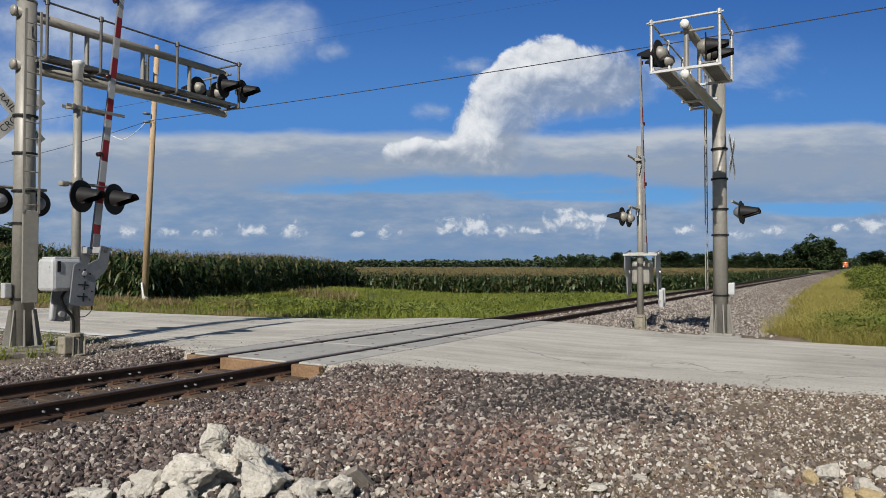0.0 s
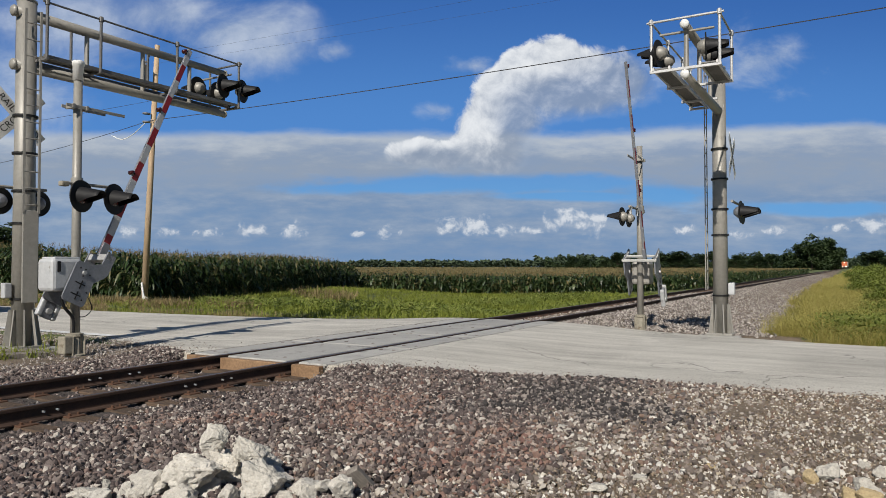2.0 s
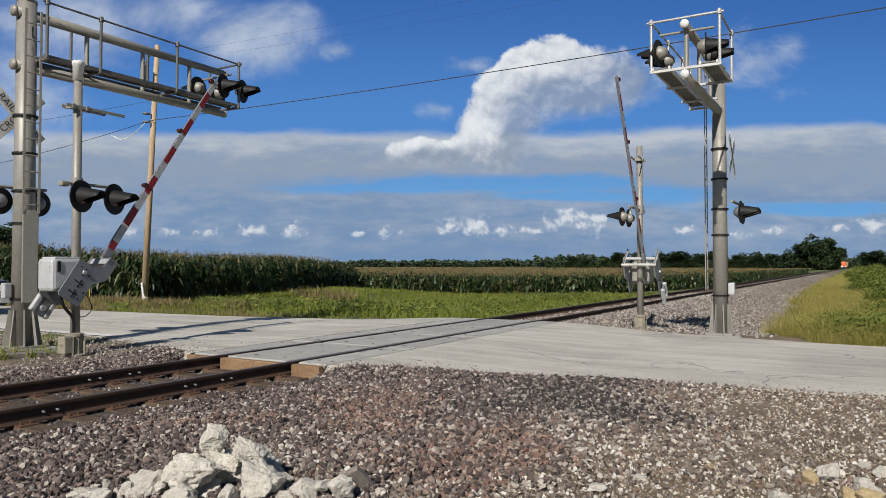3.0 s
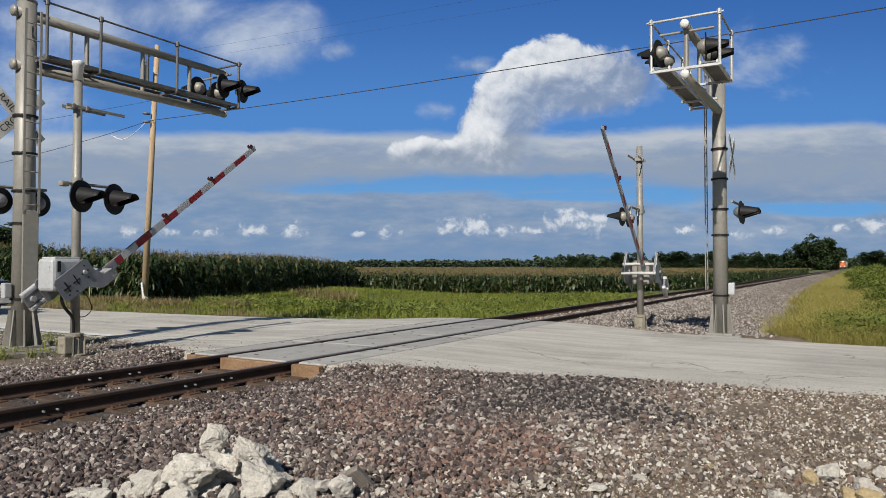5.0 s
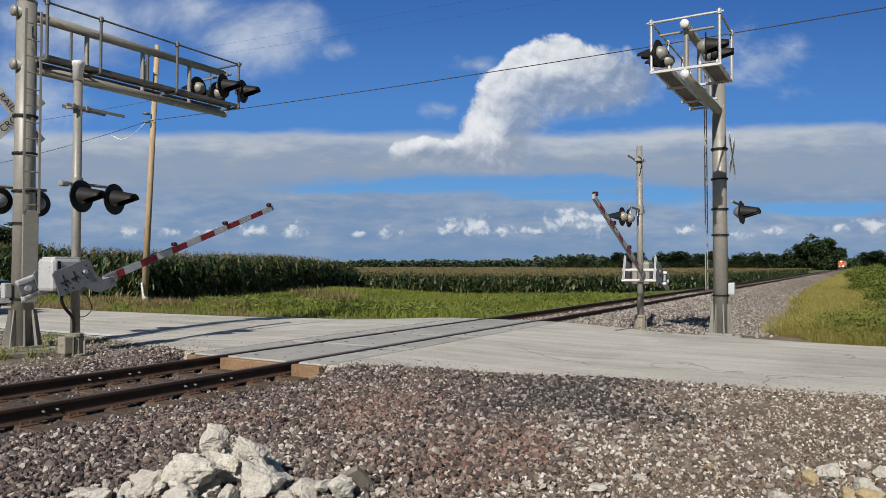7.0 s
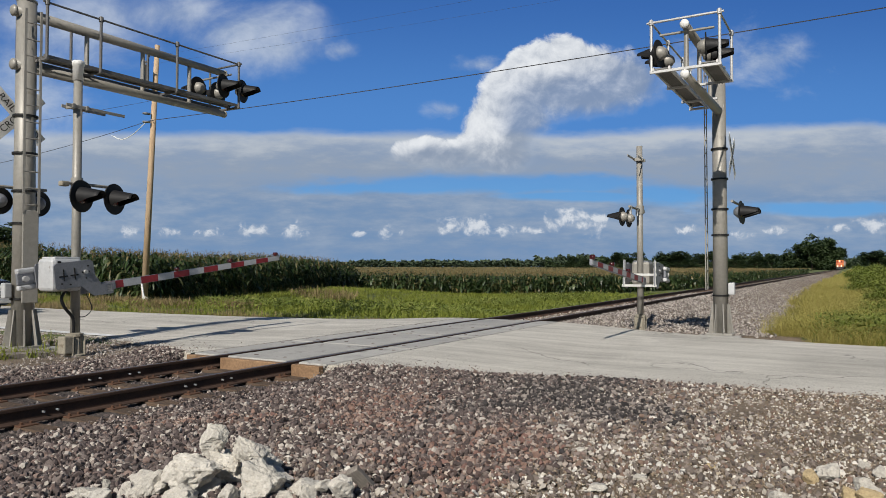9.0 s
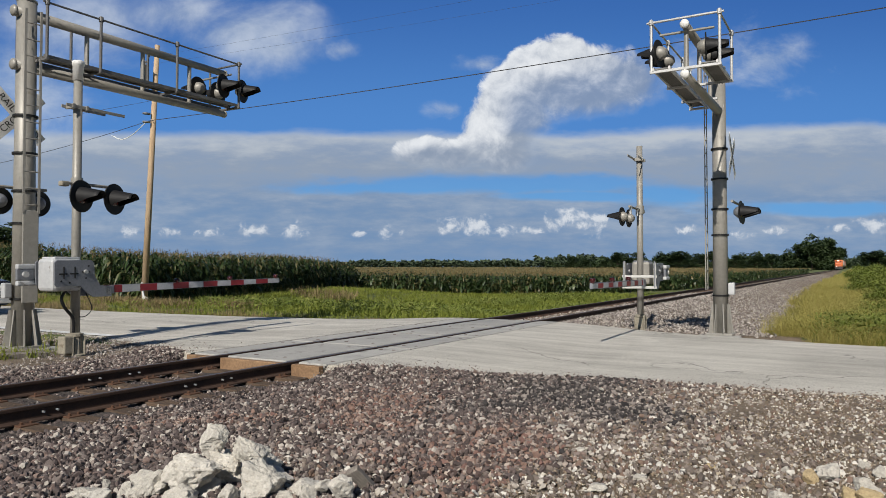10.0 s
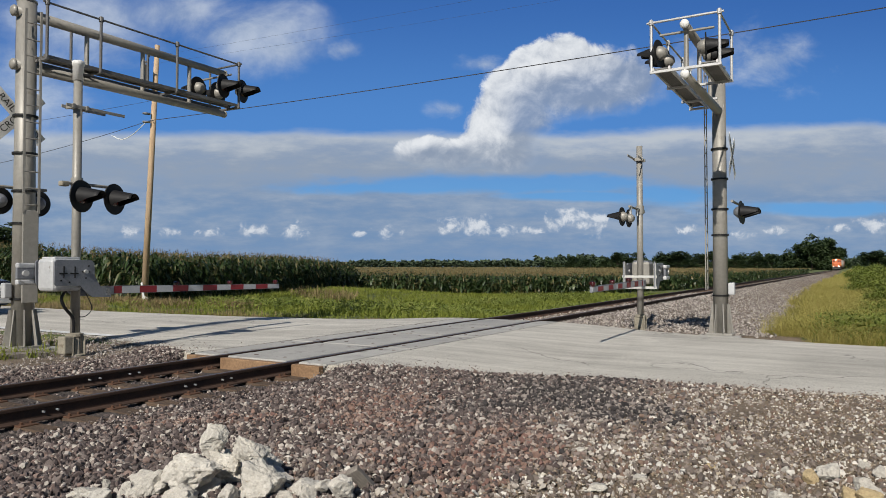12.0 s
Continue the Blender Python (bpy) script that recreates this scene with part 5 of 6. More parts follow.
def plumes(name, p, lo, hi, seed, mat, label, blades=5, thick=0.004):
    """Fine bending stalks with feathery seed heads."""
    rng = np.random.default_rng(seed)
    b = np.repeat(on_ground(p), blades, 0)
    b[:, :2] += rng.normal(0, 0.10, (len(b), 2))
    n = len(b)
    way, tall = around(rng, n, 0.75, 1.45), rng.uniform(lo, hi, n)
    stalk = strips(b, way, tall, np.full(n, thick), rng.uniform(0.05, 0.3, n), rng, 2)
    idx = np.repeat(np.arange(n), 4)
    f = rng.uniform(0.62, 1.0, len(idx))
    at = b[idx] + way[idx] * (tall[idx] * f)[:, None]
    at[:, 2] -= 0.18 * f * f * tall[idx]
    heads = strips(at, around(rng, len(idx), -0.2, 1.2), rng.uniform(0.04, 0.11, len(idx)), rng.uniform(1.5, 3.2, len(idx)) * thick, rng.uniform(0, 0.8, len(idx)), rng, 1)
    return merge(name, [stalk, heads], mat, label, "grass")


def build_grass():
    rng = np.random.default_rng(31)
    verge = lambda x, y: (y > interp(x, FAR_EDGE) + 0.05) & ~inside(x, y, TALL) & (x > -44) & (x < TRACK - 2.6) & ~inside(x, y, FIELD2) & (x > -1.95 * y - 2)
    dry = lambda x, y: (np.sin(x * 0.8 + y * 0.3) + np.sin(y * 1.1 - x * 0.35) > 0.1) & (x < -16) & (y < 23.5)
    p = scatter(rng, -42, TRACK - 2.6, 15, 62, 24, lambda x, y: verge(x, y) & ~(dry(x, y) & (rng.uniform(0, 1, len(x)) < 0.75)))
    low = (p[:, 0] < -22 - 0.1 * (p[:, 1] - 16)) & (p[:, 1] < 25)
    grass("short_verge_grass", p[low], 0.10, 0.32, 0.014, GRASSG, 51, "short green grass between the road and the corn", 7, 0.4)
    p = p[~low]
    grass("verge_grass", p, 0.15, 0.45, 0.020, GRASSG, 32, "lush green roadside grass before the corn", 6, 0.35)
    p = scatter(rng, -40, TRACK - 3, 16, 60, 1.7, lambda x, y: verge(x, y) & (y > interp(x, FAR_EDGE) + 1.5) & (x > -23.5) & (np.sin(x * 0.55 + 1) + np.sin(y * 0.5 + x * 0.23) + 0.7 * np.sin(x * 1.9 - y * 0.8) > -0.3))
    grass("verge_tussocks", p, 0.3, 0.62, 0.026, GRASSG, 46, "tall arching green grass tussocks along the verge", 20, 0.25)
    p = scatter(rng, -40, -22, 15.1, 36, 40, lambda x, y: verge(x, y) & dry(x, y))
    grass("dry_verge_grass", p, 0.2, 0.48, 0.014, DRYGRASS, 33, "dry tan grass patches along the verge")
    p = scatter(rng, -34, -26, 33, 41, 10, lambda x, y: (((x + 31) / 1.9) ** 2 + ((y - 37) / 2.6) ** 2 < 1) & ~inside(x, y, TALL))
    grass("dead_weeds", p, 0.5, 1.0, 0.03, DRYGRASS, 34, "patch of dead tan weeds near the corn")
    p = scatter(rng, -40, TRACK - 3.5, 15.5, 56, 5, lambda x, y: verge(x, y) & (np.sin(x * 0.9) + np.sin(y * 0.7 + x * 0.4) > 0.0) & (y > interp(x, FAR_EDGE) + 1.5) & (x > -24))
    weeds("verge_weeds", p, 0.5, 40, "clumps of leafy green weeds in the verge")
    p = scatter(rng, -32, -15, 19, 34, 9, lambda x, y: verge(x, y) & (x > -26) & (((x + 22) / 5.5) ** 2 + ((y - 25.5) / 5) ** 2 + 0.4 * np.sin(x * 1.7) * np.sin(y * 1.3) < 1))
    weeds("tall_weeds", p, 0.48, 44, "bank of tall leafy weeds before the corn")
    p = scatter(rng, -2, 7, 16, 40, 12, lambda x, y: (x > 0.1 - 0.02 * (y - 17)) & (y > interp(x, FAR_EDGE) + 0.3) & (np.sin(x * 1.7) + np.sin(y * 0.9) > 0.2))
    weeds("track_weeds", p, 0.6, 42, "leafy green weeds among the seeding grass", 0.6, 40)
    p = scatter(rng, -31, -19, 16.5, 24, 70, lambda x, y: np.min([np.hypot((x - a) / r, (y - b) / q) + 0.25 * np.sin(x * 5) * np.sin(y * 4) for a, b, r, q in ((-22.7, 18.2, 0.8, 0.7), (-21.2, 19.6, 1.3, 0.6), (-27.5, 19.2, 1.2, 0.6), (-24.6, 18.0, 0.6, 0.4), (-19.9, 18.9, 0.6, 0.4))], axis=0) < 1)
    grass("dry_clumps", p, 0.3, 0.62, 0.016, DRYGRASS, 52, "clumps of dead straw-coloured grass by the road", 7, 0.5)
    # right of the ballast
    edge = lambda y: -1.25 - (y - 17) * 0.05 + np.maximum(0, y - 40) * 0.035
    east = lambda x, y: (x > edge(y) + 0.4 * np.sin(y * 0.9) + 0.3 * np.sin(y * 2.3)) & (y > interp(x, FAR_EDGE) + 0.02)
    p = scatter(rng, -3.5, 1.6, 15.8, 30, 170, lambda x, y: east(x, y) & (x < 0.03 * y + 0.6))
    grass("grass_blades", p, 0.15, 0.48, 0.007, GRASSY, 35, "yellow-green grass beside the ballast", 6, 0.5)
    plumes("seeding_grass", p[::2], 0.35, 0.72, 47, GRASSY, "tall feathery yellow-green seeding grass beside the ballast", 6)
    p = scatter(rng, -5, 3, 26, 70, 22, lambda x, y: east(x, y) & (x < 0.03 * y + 0.6))
    plumes("seeding_grass_strip", p, 0.5, 0.95, 48, GRASSY, "feathery seeding grass along the ballast", 6, 0.012)
    leafy = lambda x, y: (x > -0.030 * y + 0.25 * np.sin(y * 1.3) + 0.2 * np.sin(y * 3.1)) & (x < 0.03 * y + 0.5)
    p = scatter(rng, -2, 2.4, 16.2, 30, 26, lambda x, y: leafy(x, y) & (y > interp(x, FAR_EDGE) + 0.25) & (np.sin(x * 2.9 + y) + np.sin(y * 1.9) > -0.7))
    weeds("leafy_weeds", p, 0.55, 49, "dense leafy green weeds at the road's corner", 0.55, 60)
    p = scatter(rng, -1.6, 1.8, 16.1, 24, 7, lambda x, y: leafy(x, y) & (y > interp(x, FAR_EDGE) + 0.15))
    grass("corner_grass", p, 0.3, 0.7, 0.018, GRASSG, 50, "tall green grass among the leafy weeds", 14, 0.75)
    p = scatter(rng, -6, 10, 30, 110, 24, lambda x, y: east(x, y) & (x < 0.06 * y + 3))
    grass("far_seeding_grass", p, 0.3, 0.8, 0.02, GRASSY, 36, "yellow-green grass strip along the track", 5)
    p = scatter(rng, -4, 24, 110, 420, 2.2, lambda x, y: (x > -3.2) & (x < 0.05 * y))
    grass("distant_grass", p, 0.5, 1.1, 0.09, GRASSY, 43, "distant grass strip along the track", 4)
    p = scatter(rng, -3, 8, 15.8, 34, 10, lambda x, y: east(x, y) & (x > edge(y) + 1.3) & (np.sin(x * 2.1) + np.sin(y * 1.3) > -0.2))
    grass("green_weeds", p, 0.25, 0.75, 0.022, GRASSG, 37, "green weeds among the grass", 6)
    p = scatter(rng, -42, -14.5, 14.8, 19, 60, lambda x, y: verge(x, y) & (y < interp(x, FAR_EDGE) + 1.5 + 0.9 * np.sin(x * 0.9)) & (np.sin(x * 2.1) + np.sin(x * 0.7) > -0.5))
    grass("roadside_straw", p, 0.12, 0.42, 0.014, DRYGRASS, 45, "dry straw-coloured grass along the road edge")
    # tufts round the mast and gate on the shoulder
    p = scatter(rng, -22, -12.2, 6.3, 9.2, 16, lambda x, y: (np.sin(x * 1.9) * np.sin(y * 2.7 + 1) > 0.25) & (y < interp(x, NEAR_EDGE) - 0.2))
    grass("shoulder_tufts", p, 0.08, 0.30, 0.012, GRASSG, 38, "short grass tufts in the gravel by the mast", 7)
    p = scatter(rng, -14.2, -12.1, 6.2, 7.1, 55, lambda x, y: np.sin(x * 4) + np.sin(y * 5 + x) > -0.2)
    grass("mast_weeds", p, 0.12, 0.35, 0.014, GRASSG, 39, "small weeds growing at the mast footing", 7)


build_grass()
BUSHES = [(0.15, 19.6, 0.45, 0.7), (0.5, 21.5, 0.6, 0.9), (-0.3, 23.0, 0.45, 0.7), (0.7, 25, 0.7, 0.95), (1.0, 32, 0.8, 1.2), (1.1, 40, 1.0, 1.5), (1.5, 50, 1.2, 1.8), (0.4, 57, 1.2, 1.8), (1.7, 63, 1.4, 2.0), (0.5, 72, 1.5, 2.1), (2.2, 80, 1.7, 2.3), (0.4, 92, 1.6, 2.3), (2.4, 100, 2.0, 2.6), (0.4, 118, 2.0, 2.6), (3.0, 130, 2.4, 3.0), (0.6, 150, 2.2, 2.8), (3.4, 170, 2.8, 3.4), (0.0, 195, 2.4, 3.0)]
for i, (x, y, r, h) in enumerate(BUSHES):
    bush(x, y, r, h * 0.66, 60 + i, 4200, size=0.026 + 0.0009 * y)


def tree(name, height, width, seed, leaves, size):
    """A tapered trunk with limbs and a crown of leaf clumps."""
    rng = np.random.default_rng(seed)
    g = empty(name, 0, 0, 0, 0, label="broad dark green leafy tree by the fields", category="tree", group="distant trees")
    bm = B()
    fork = height * 0.22
    tube(bm, (0, 0, -0.6), (0, 0, fork), height * 0.028, height * 0.018, 10)
    ends = []
    for i in range(7):
        a, rr = i * 0.9 + rng.uniform(0, 0.5), rng.uniform(0.25, 0.5) * width * 0.5
        e = (math.cos(a) * rr, math.sin(a) * rr, height * rng.uniform(0.45, 0.85))
        tube(bm, (0, 0, fork * rng.uniform(0.7, 1)), e, height * 0.013, height * 0.004, 6)
        ends.append(e)
    part("trunk", bm, BARK, g)
    lobes = np.array(ends + [(0, 0, height * 0.8), (0, 0, height * 0.55), (width * 0.3, 0, height * 0.25), (-width * 0.3, 0.1, height * 0.27), (0, width * 0.3, height * 0.22), (0.1, -width * 0.3, height * 0.2), (width * 0.2, width * 0.2, height * 0.1), (-width * 0.25, -width * 0.2, height * 0.12)])
    rad = rng.uniform(0.11, 0.19, len(lobes)) * (height + width) * 0.5
    w = rng.integers(0, len(lobes), leaves)
    dirs = rng.normal(0, 1, (leaves, 3))
    dirs /= np.linalg.norm(dirs, axis=1, keepdims=True)
    c = lobes[w] + dirs * (rad[w] * rng.uniform(0.55, 1.08, leaves))[:, None]
    v, f = strips(c, around(rng, leaves, -0.6, 1.0), rng.uniform(0.6, 1.3, leaves) * size, rng.uniform(0.5, 1.0, leaves) * size, rng.uniform(0, 0.6, leaves), rng, 2)
    ob = arrays("crown", v, f, TREELEAF, g)
    ob["kind"] = "stuff"
    return g


def build_trees():
    rng = random.Random(9)
    kinds = [tree("tree", 15, 14, 70, 3000, 0.9), tree("tree", 18, 15, 71, 3200, 1.0), tree("tree", 13, 15, 72, 2800, 0.9), tree("tree", 20, 16, 73, 3400, 1.0)]
    placed = [0, 0, 0, 0]
    for x, y, h in TREES_WEST + TREES_EAST:
        k = rng.randrange(4)
        s = h / (15, 18, 13, 20)[k]
        m = pose(x, y, -1.1, 0, 0, rng.uniform(0, 360))
        if placed[k]:
            ob = copy_thing(kinds[k], m)
        else:
            ob = kinds[k]
            ob.matrix_basis = m
        broad = rng.uniform(1.0, 1.35) if h > 19 else rng.uniform(1.3, 1.9)
        ob.scale = (s * broad, s * broad, s * rng.uniform(0.85, 1.1))
        placed[k] = 1
    # undergrowth that closes the row of trees
    g = np.random.default_rng(51)
    n = 16000
    u = g.uniform(0.145, 0.515, n)
    d = g.uniform(585, 640, n)
    a = radians(YAW) - np.arctan(u)
    h = 6.0 + 2.2 * np.sin(u * 60) + 1.6 * np.sin(u * 171 + 1) + 1.4 * np.sin(u * 397) + 4.0 * np.clip((u - 0.36) / 0.1, 0, 1)
    c = np.stack([-np.sin(a) * d / np.cos(np.arctan(u)), np.cos(a) * d / np.cos(np.arctan(u)), -1 + h * g.uniform(0, 1, n) ** 0.6], -1)
    v, f = strips(c, around(g, n, -0.3, 1.2), g.uniform(1.2, 2.6, n), g.uniform(1.0, 2.0, n), g.uniform(0, 0.6, n), g, 2)
    tagged(arrays("hedgerow", v, f, TREELEAF), "dense dark green undergrowth beneath the distant trees", "woods", kind="stuff")
    # far woods
    g = np.random.default_rng(41)
    n = 42000
    a = radians(YAW) - np.arctan(g.uniform(-0.30, 0.62, n))
    d = 1500 + 120 * g.uniform(-1, 1, n)
    u = np.tan(radians(YAW) - a)
    h = 12.5 + 1.6 * np.sin(a * 61) + 1.3 * np.sin(a * 173 + 1) + 1.2 * np.sin(a * 431) + 1.0 * np.sin(a * 977)
    h = h * np.where((u > 0.13) & (u < 0.235), 1.65, 1.0) * np.where(u < -0.12, 0.75, 1.0)
    c = np.stack([-np.sin(a) * d, np.cos(a) * d, -1 + h * g.uniform(0, 1, n) ** 0.6], -1)
    v, f = strips(c, around(g, n, -0.3, 1.2), g.uniform(4, 8, n), g.uniform(3, 5, n), g.uniform(0, 0.6, n), g, 2)
    tagged(arrays("far_woods", v, f, HAZYWOODS), "distant dark wooded line along the horizon, haze in its colour", "woods", kind="stuff")


TREES_WEST = [(-118, 60, 11), (-124, 66, 10), (-16, 625, 21), (-19, 600, 23), (-24, 590, 25), (-29, 578, 26), (-34, 600, 24), (-22, 640, 25), (-15, 680, 22), (-30, 640, 22), (-39, 585, 20), (-46, 600, 16), (-56, 580, 15), (-66, 570, 14), (-78, 560, 14), (-90, 540, 15), (-102, 560, 15), (-112, 520, 16), (-124, 540, 15), (-133, 500, 14), (-146, 520, 13), (-95, 600, 14), (-160, 540, 13), (-175, 560, 12), (-190, 545, 12), (-120, 600, 14), (-84, 640, 14), (-205, 560, 12), (-140, 590, 14)]
TREES_EAST = [(16, 420, 11), (24, 440, 12), (31, 430, 14), (9, 480, 12), (18, 500, 13), (27, 520, 15), (38, 410, 13), (5, 560, 13), (13, 600, 15), (46, 450, 14), (10, 520, 13)]
build_trees()


# ---- utility pole and wires ----
def build_pole():
    g = empty("utility_pole", -29.66, 22.05, -0.25, 0, label="pale weathered timber utility pole beside the road", category="utility pole")
    bm = B()
    tube(bm, (0, 0, -0.3), (0.46, 0.26, 12.4), 0.16, 0.115, 20)
    part("pole", bm, WOODPOLE, g, "", True)
    for z in (8.6, 9.0):
        bm = B()
        lathe(bm, [(0.17, z), (0.185, z), (0.185, z + 0.05), (0.17, z + 0.05)], pose(0.23, -0.13, 0))
        part("band", bm, PLATE, g)
    bm = B()
    tube(bm, (0.42, -0.3, 10.2), (0.42, -0.3, 11.3), 0.12, 0.12, 14)
    part("transformer", bm, BLACK, g, "dark pole-mounted fitting")
    for s in (-1, 1):
        bm = B()
        tube(bm, (0.3, -0.19, 10.9), (0.3 + 0.5 * s, -0.19 - 0.28 * s, 11.6), 0.03, 0.02, 8)
        bmesh.ops.create_icosphere(bm, subdivisions=2, radius=0.07, matrix=Matrix.Translation((0.3 + 0.5 * s, -0.19 - 0.28 * s, 11.65)))
        part("insulator", bm, PLATE, g)
    bm = B()
    tube(bm, (0.12, -0.22, 0.9), (0.34, -0.25, 0.12), 0.05, 0.05, 10)
    tube(bm, (0.30, -0.24, 0.16), (0.52, -0.22, 0.14), 0.09, 0.09, 10)
    part("guy_guard", bm, WHITEPAINT, g, "white plastic guard at the foot")

    def wire(name, a, b, sag, r):
        bm = B()
        pts = []
        for i in range(25):
            f = i / 24
            p = Vector(a).lerp(Vector(b), f)
            p.z -= sag * 4 * f * (1 - f)
            pts.append(p)
        sweep(bm, pts, r, 5)
        tagged(link_mesh(name, bm, WIRE), "thin dark overhead wire along the road", "wire", "overhead wires")
    wire("overhead_wire", (-29.35, 22.05, 8.45), (14, 23.2, 8.98), 0.30, 0.016)
    bm = B()
    bent(bm, [(-32.2, 22.0, 7.98), (-31.4, 22.0, 7.72), (-30.6, 22.03, 7.90), (-29.6, 22.05, 8.42)], 0.022, 6)
    tagged(link_mesh("wire_splice", bm, WHITEPAINT), "white sleeved splice hanging on the overhead wire", "wire splice")
    wire("overhead_wire", (-29.4, 22.05, 8.45), (-66, 21.5, 7.6), 0.9, 0.014)
    wire("overhead_wire", (-29.3, 22.05, 9.4), (-75, 22, 10.8), 0.4, 0.008)
    wire("overhead_wire", (-28.8, 21.5, 11.3), (40, 24.5, 11.6), 0.5, 0.003)
    wire("overhead_wire", (-29.7, 22.3, 11.3), (40, 26.5, 11.6), 0.6, 0.003)


build_pole()


def marker_post():
    bm = B()
    box(bm, (0, 0, 0.5), (0.06, 0.02, 1.2), 0.004)
    ob = link_mesh("marker_post", bm, POSTYELLOW)
    ob.location = (-32.2, 20.9, -0.25)
    tagged(ob, "thin yellow marker post in the verge", "marker post")


POSTYELLOW = material("yellow_plastic", (0.45, 0.30, 0.06), (0.60, 0.42, 0.10), 0.6)
marker_post()


# ---- train ----
ORANGE = material("orange_locomotive_paint", (0.40, 0.075, 0.012), (0.54, 0.12, 0.02), 0.5, 0, 6, 0.6, 0.1, 0.002, (0.25, 0.08, 0.03), 0.05)
YELLOW = material("yellow_paint", (0.70, 0.45, 0.04), (0.80, 0.55, 0.07), 0.5)
DARKSTEEL = material("dark_running_gear", (0.02, 0.02, 0.02), (0.06, 0.055, 0.05), 0.7, 0.3)
HOPPER = material("grey_wagon_paint", (0.22, 0.21, 0.20), (0.36, 0.34, 0.32), 0.7, 0.1, 5, 0.5, 0.2, 0.01, (0.20, 0.12, 0.07), 0.15)
RUSTWAGON = material("brown_wagon_paint", (0.16, 0.08, 0.05), (0.28, 0.15, 0.10), 0.8, 0, 5, 0.5, 0.2, 0.01)
GLASS = material("dark_glass", (0.012, 0.014, 0.016), (0.02, 0.022, 0.025), 0.1, 0, 5, 1, 0)
GLOW = bpy.data.materials.new("lit_headlamp")
GLOW.use_nodes = True
GLOW.node_tree.nodes["Principled BSDF"].inputs["Emission Color"].default_value = (1, 0.93, 0.8, 1)
GLOW.node_tree.nodes["Principled BSDF"].inputs["Emission Strength"].default_value = 14


def bogie(parent, y, name="bogie"):
    bm = B()
    for sx in (-1, 1):
        box(bm, (sx * 1.05, y, 0.62), (0.16, 3.2, 0.34), 0.04)
    b = part(name, bm, DARKSTEEL, parent)
    for dy in (-1.2, 0, 1.2):
        for sx in (-0.76, 0.76):
            bm = B()
            lathe(bm, [(0.48, -0.07), (0.52, -0.07), (0.52, -0.04), (0.48, 0.06), (0.12, 0.07)], pose(sx, y + dy, 0.515, 0, 90 if sx > 0 else -90))
            part("wheel", bm, RAILSIDE, b)


def locomotive():
    g = empty("locomotive", TRACK, 580, 0, 0, label="orange freight locomotive with lit headlights approaching on the track", category="locomotive")
    bm = B()
    box(bm, (0, 10.5, 1.30), (3.0, 20.6, 0.34), 0.05)
    part("frame", bm, DARKSTEEL, g)
    bm = B()
    prism(bm, [(1.2, 1.47), (1.35, 2.75), (2.5, 2.95), (2.5, 1.47)], -0.95, 0.95)
    part("nose", bm, ORANGE, g, "orange short nose")
    bm = B()
    prism(bm, [(2.4, 1.47), (2.4, 2.9), (2.65, 4.2), (3.0, 4.6), (4.9, 4.6), (4.9, 1.47)], -1.5, 1.5)
    cab = part("cab", bm, ORANGE, g, "orange cab")
    for sx in (-0.85, 0.85):
        bm = B()
        box(bm, (sx, 2.45, 3.75), (0.75, 0.06, 0.55), 0.02, pose(0, 0, 0))
        part("windscreen", bm, GLASS, cab)
    for sx in (-1.51, 1.51):
        bm = B()
        box(bm, (sx, 3.8, 3.6), (0.04, 1.3, 0.7), 0.01)
        part("side_window", bm, GLASS, cab)
    bm = B()
    box(bm, (0, 12.3, 2.85), (1.9, 14.6, 2.75), 0.12)
    hood = part("long_hood", bm, ORANGE, g, "orange engine hood")
    for y in (8, 11, 14, 17):
        bm = B()
        tube(bm, (0, y, 4.22), (0, y, 4.42), 0.6, 0.55, 16)
        part("roof_fan", bm, DARKSTEEL, hood)
    bm = B()
    box(bm, (0, 12.3, 1.75), (1.96, 14.5, 0.35), 0.02)
    part("lower_stripe", bm, YELLOW, hood)
    bm = B()
    prism(bm, [(0.0, 0.25), (0.35, 1.2), (0.6, 1.2), (0.6, 0.25)], -1.4, 1.4)
    part("pilot", bm, DARKSTEEL, g)
    bm = B()
    box(bm, (0, 10.2, 0.8), (2.4, 5.0, 0.8), 0.15)
    part("fuel_tank", bm, DARKSTEEL, g)
    for x, y, z, r in ((-0.15, 2.45, 4.25, 0.12), (0.15, 2.45, 4.25, 0.12), (-0.95, 0.3, 1.6, 0.12), (0.95, 0.3, 1.6, 0.12)):
        bm = B()
        tube(bm, (x, y - 0.15, z), (x, y + 0.15, z), r, r, 14)
        part("headlight", bm, GLOW, g, "lit headlight")
    for sx in (-1.4, 1.4):
        bm = B()
        tube(bm, (sx, 0.5, 1.4), (sx, 0.5, 2.4), 0.025, 0.025, 8)
        tube(bm, (sx, 0.5, 2.4), (sx, 2.3, 2.5), 0.025, 0.025, 8)
        tube(bm, (sx, 5.0, 2.5), (sx, 20, 2.5), 0.025, 0.025, 8)
        part("handrail", bm, YELLOW, g)
    bogie(g, 3.9)
    bogie(g, 16.8)
    return g


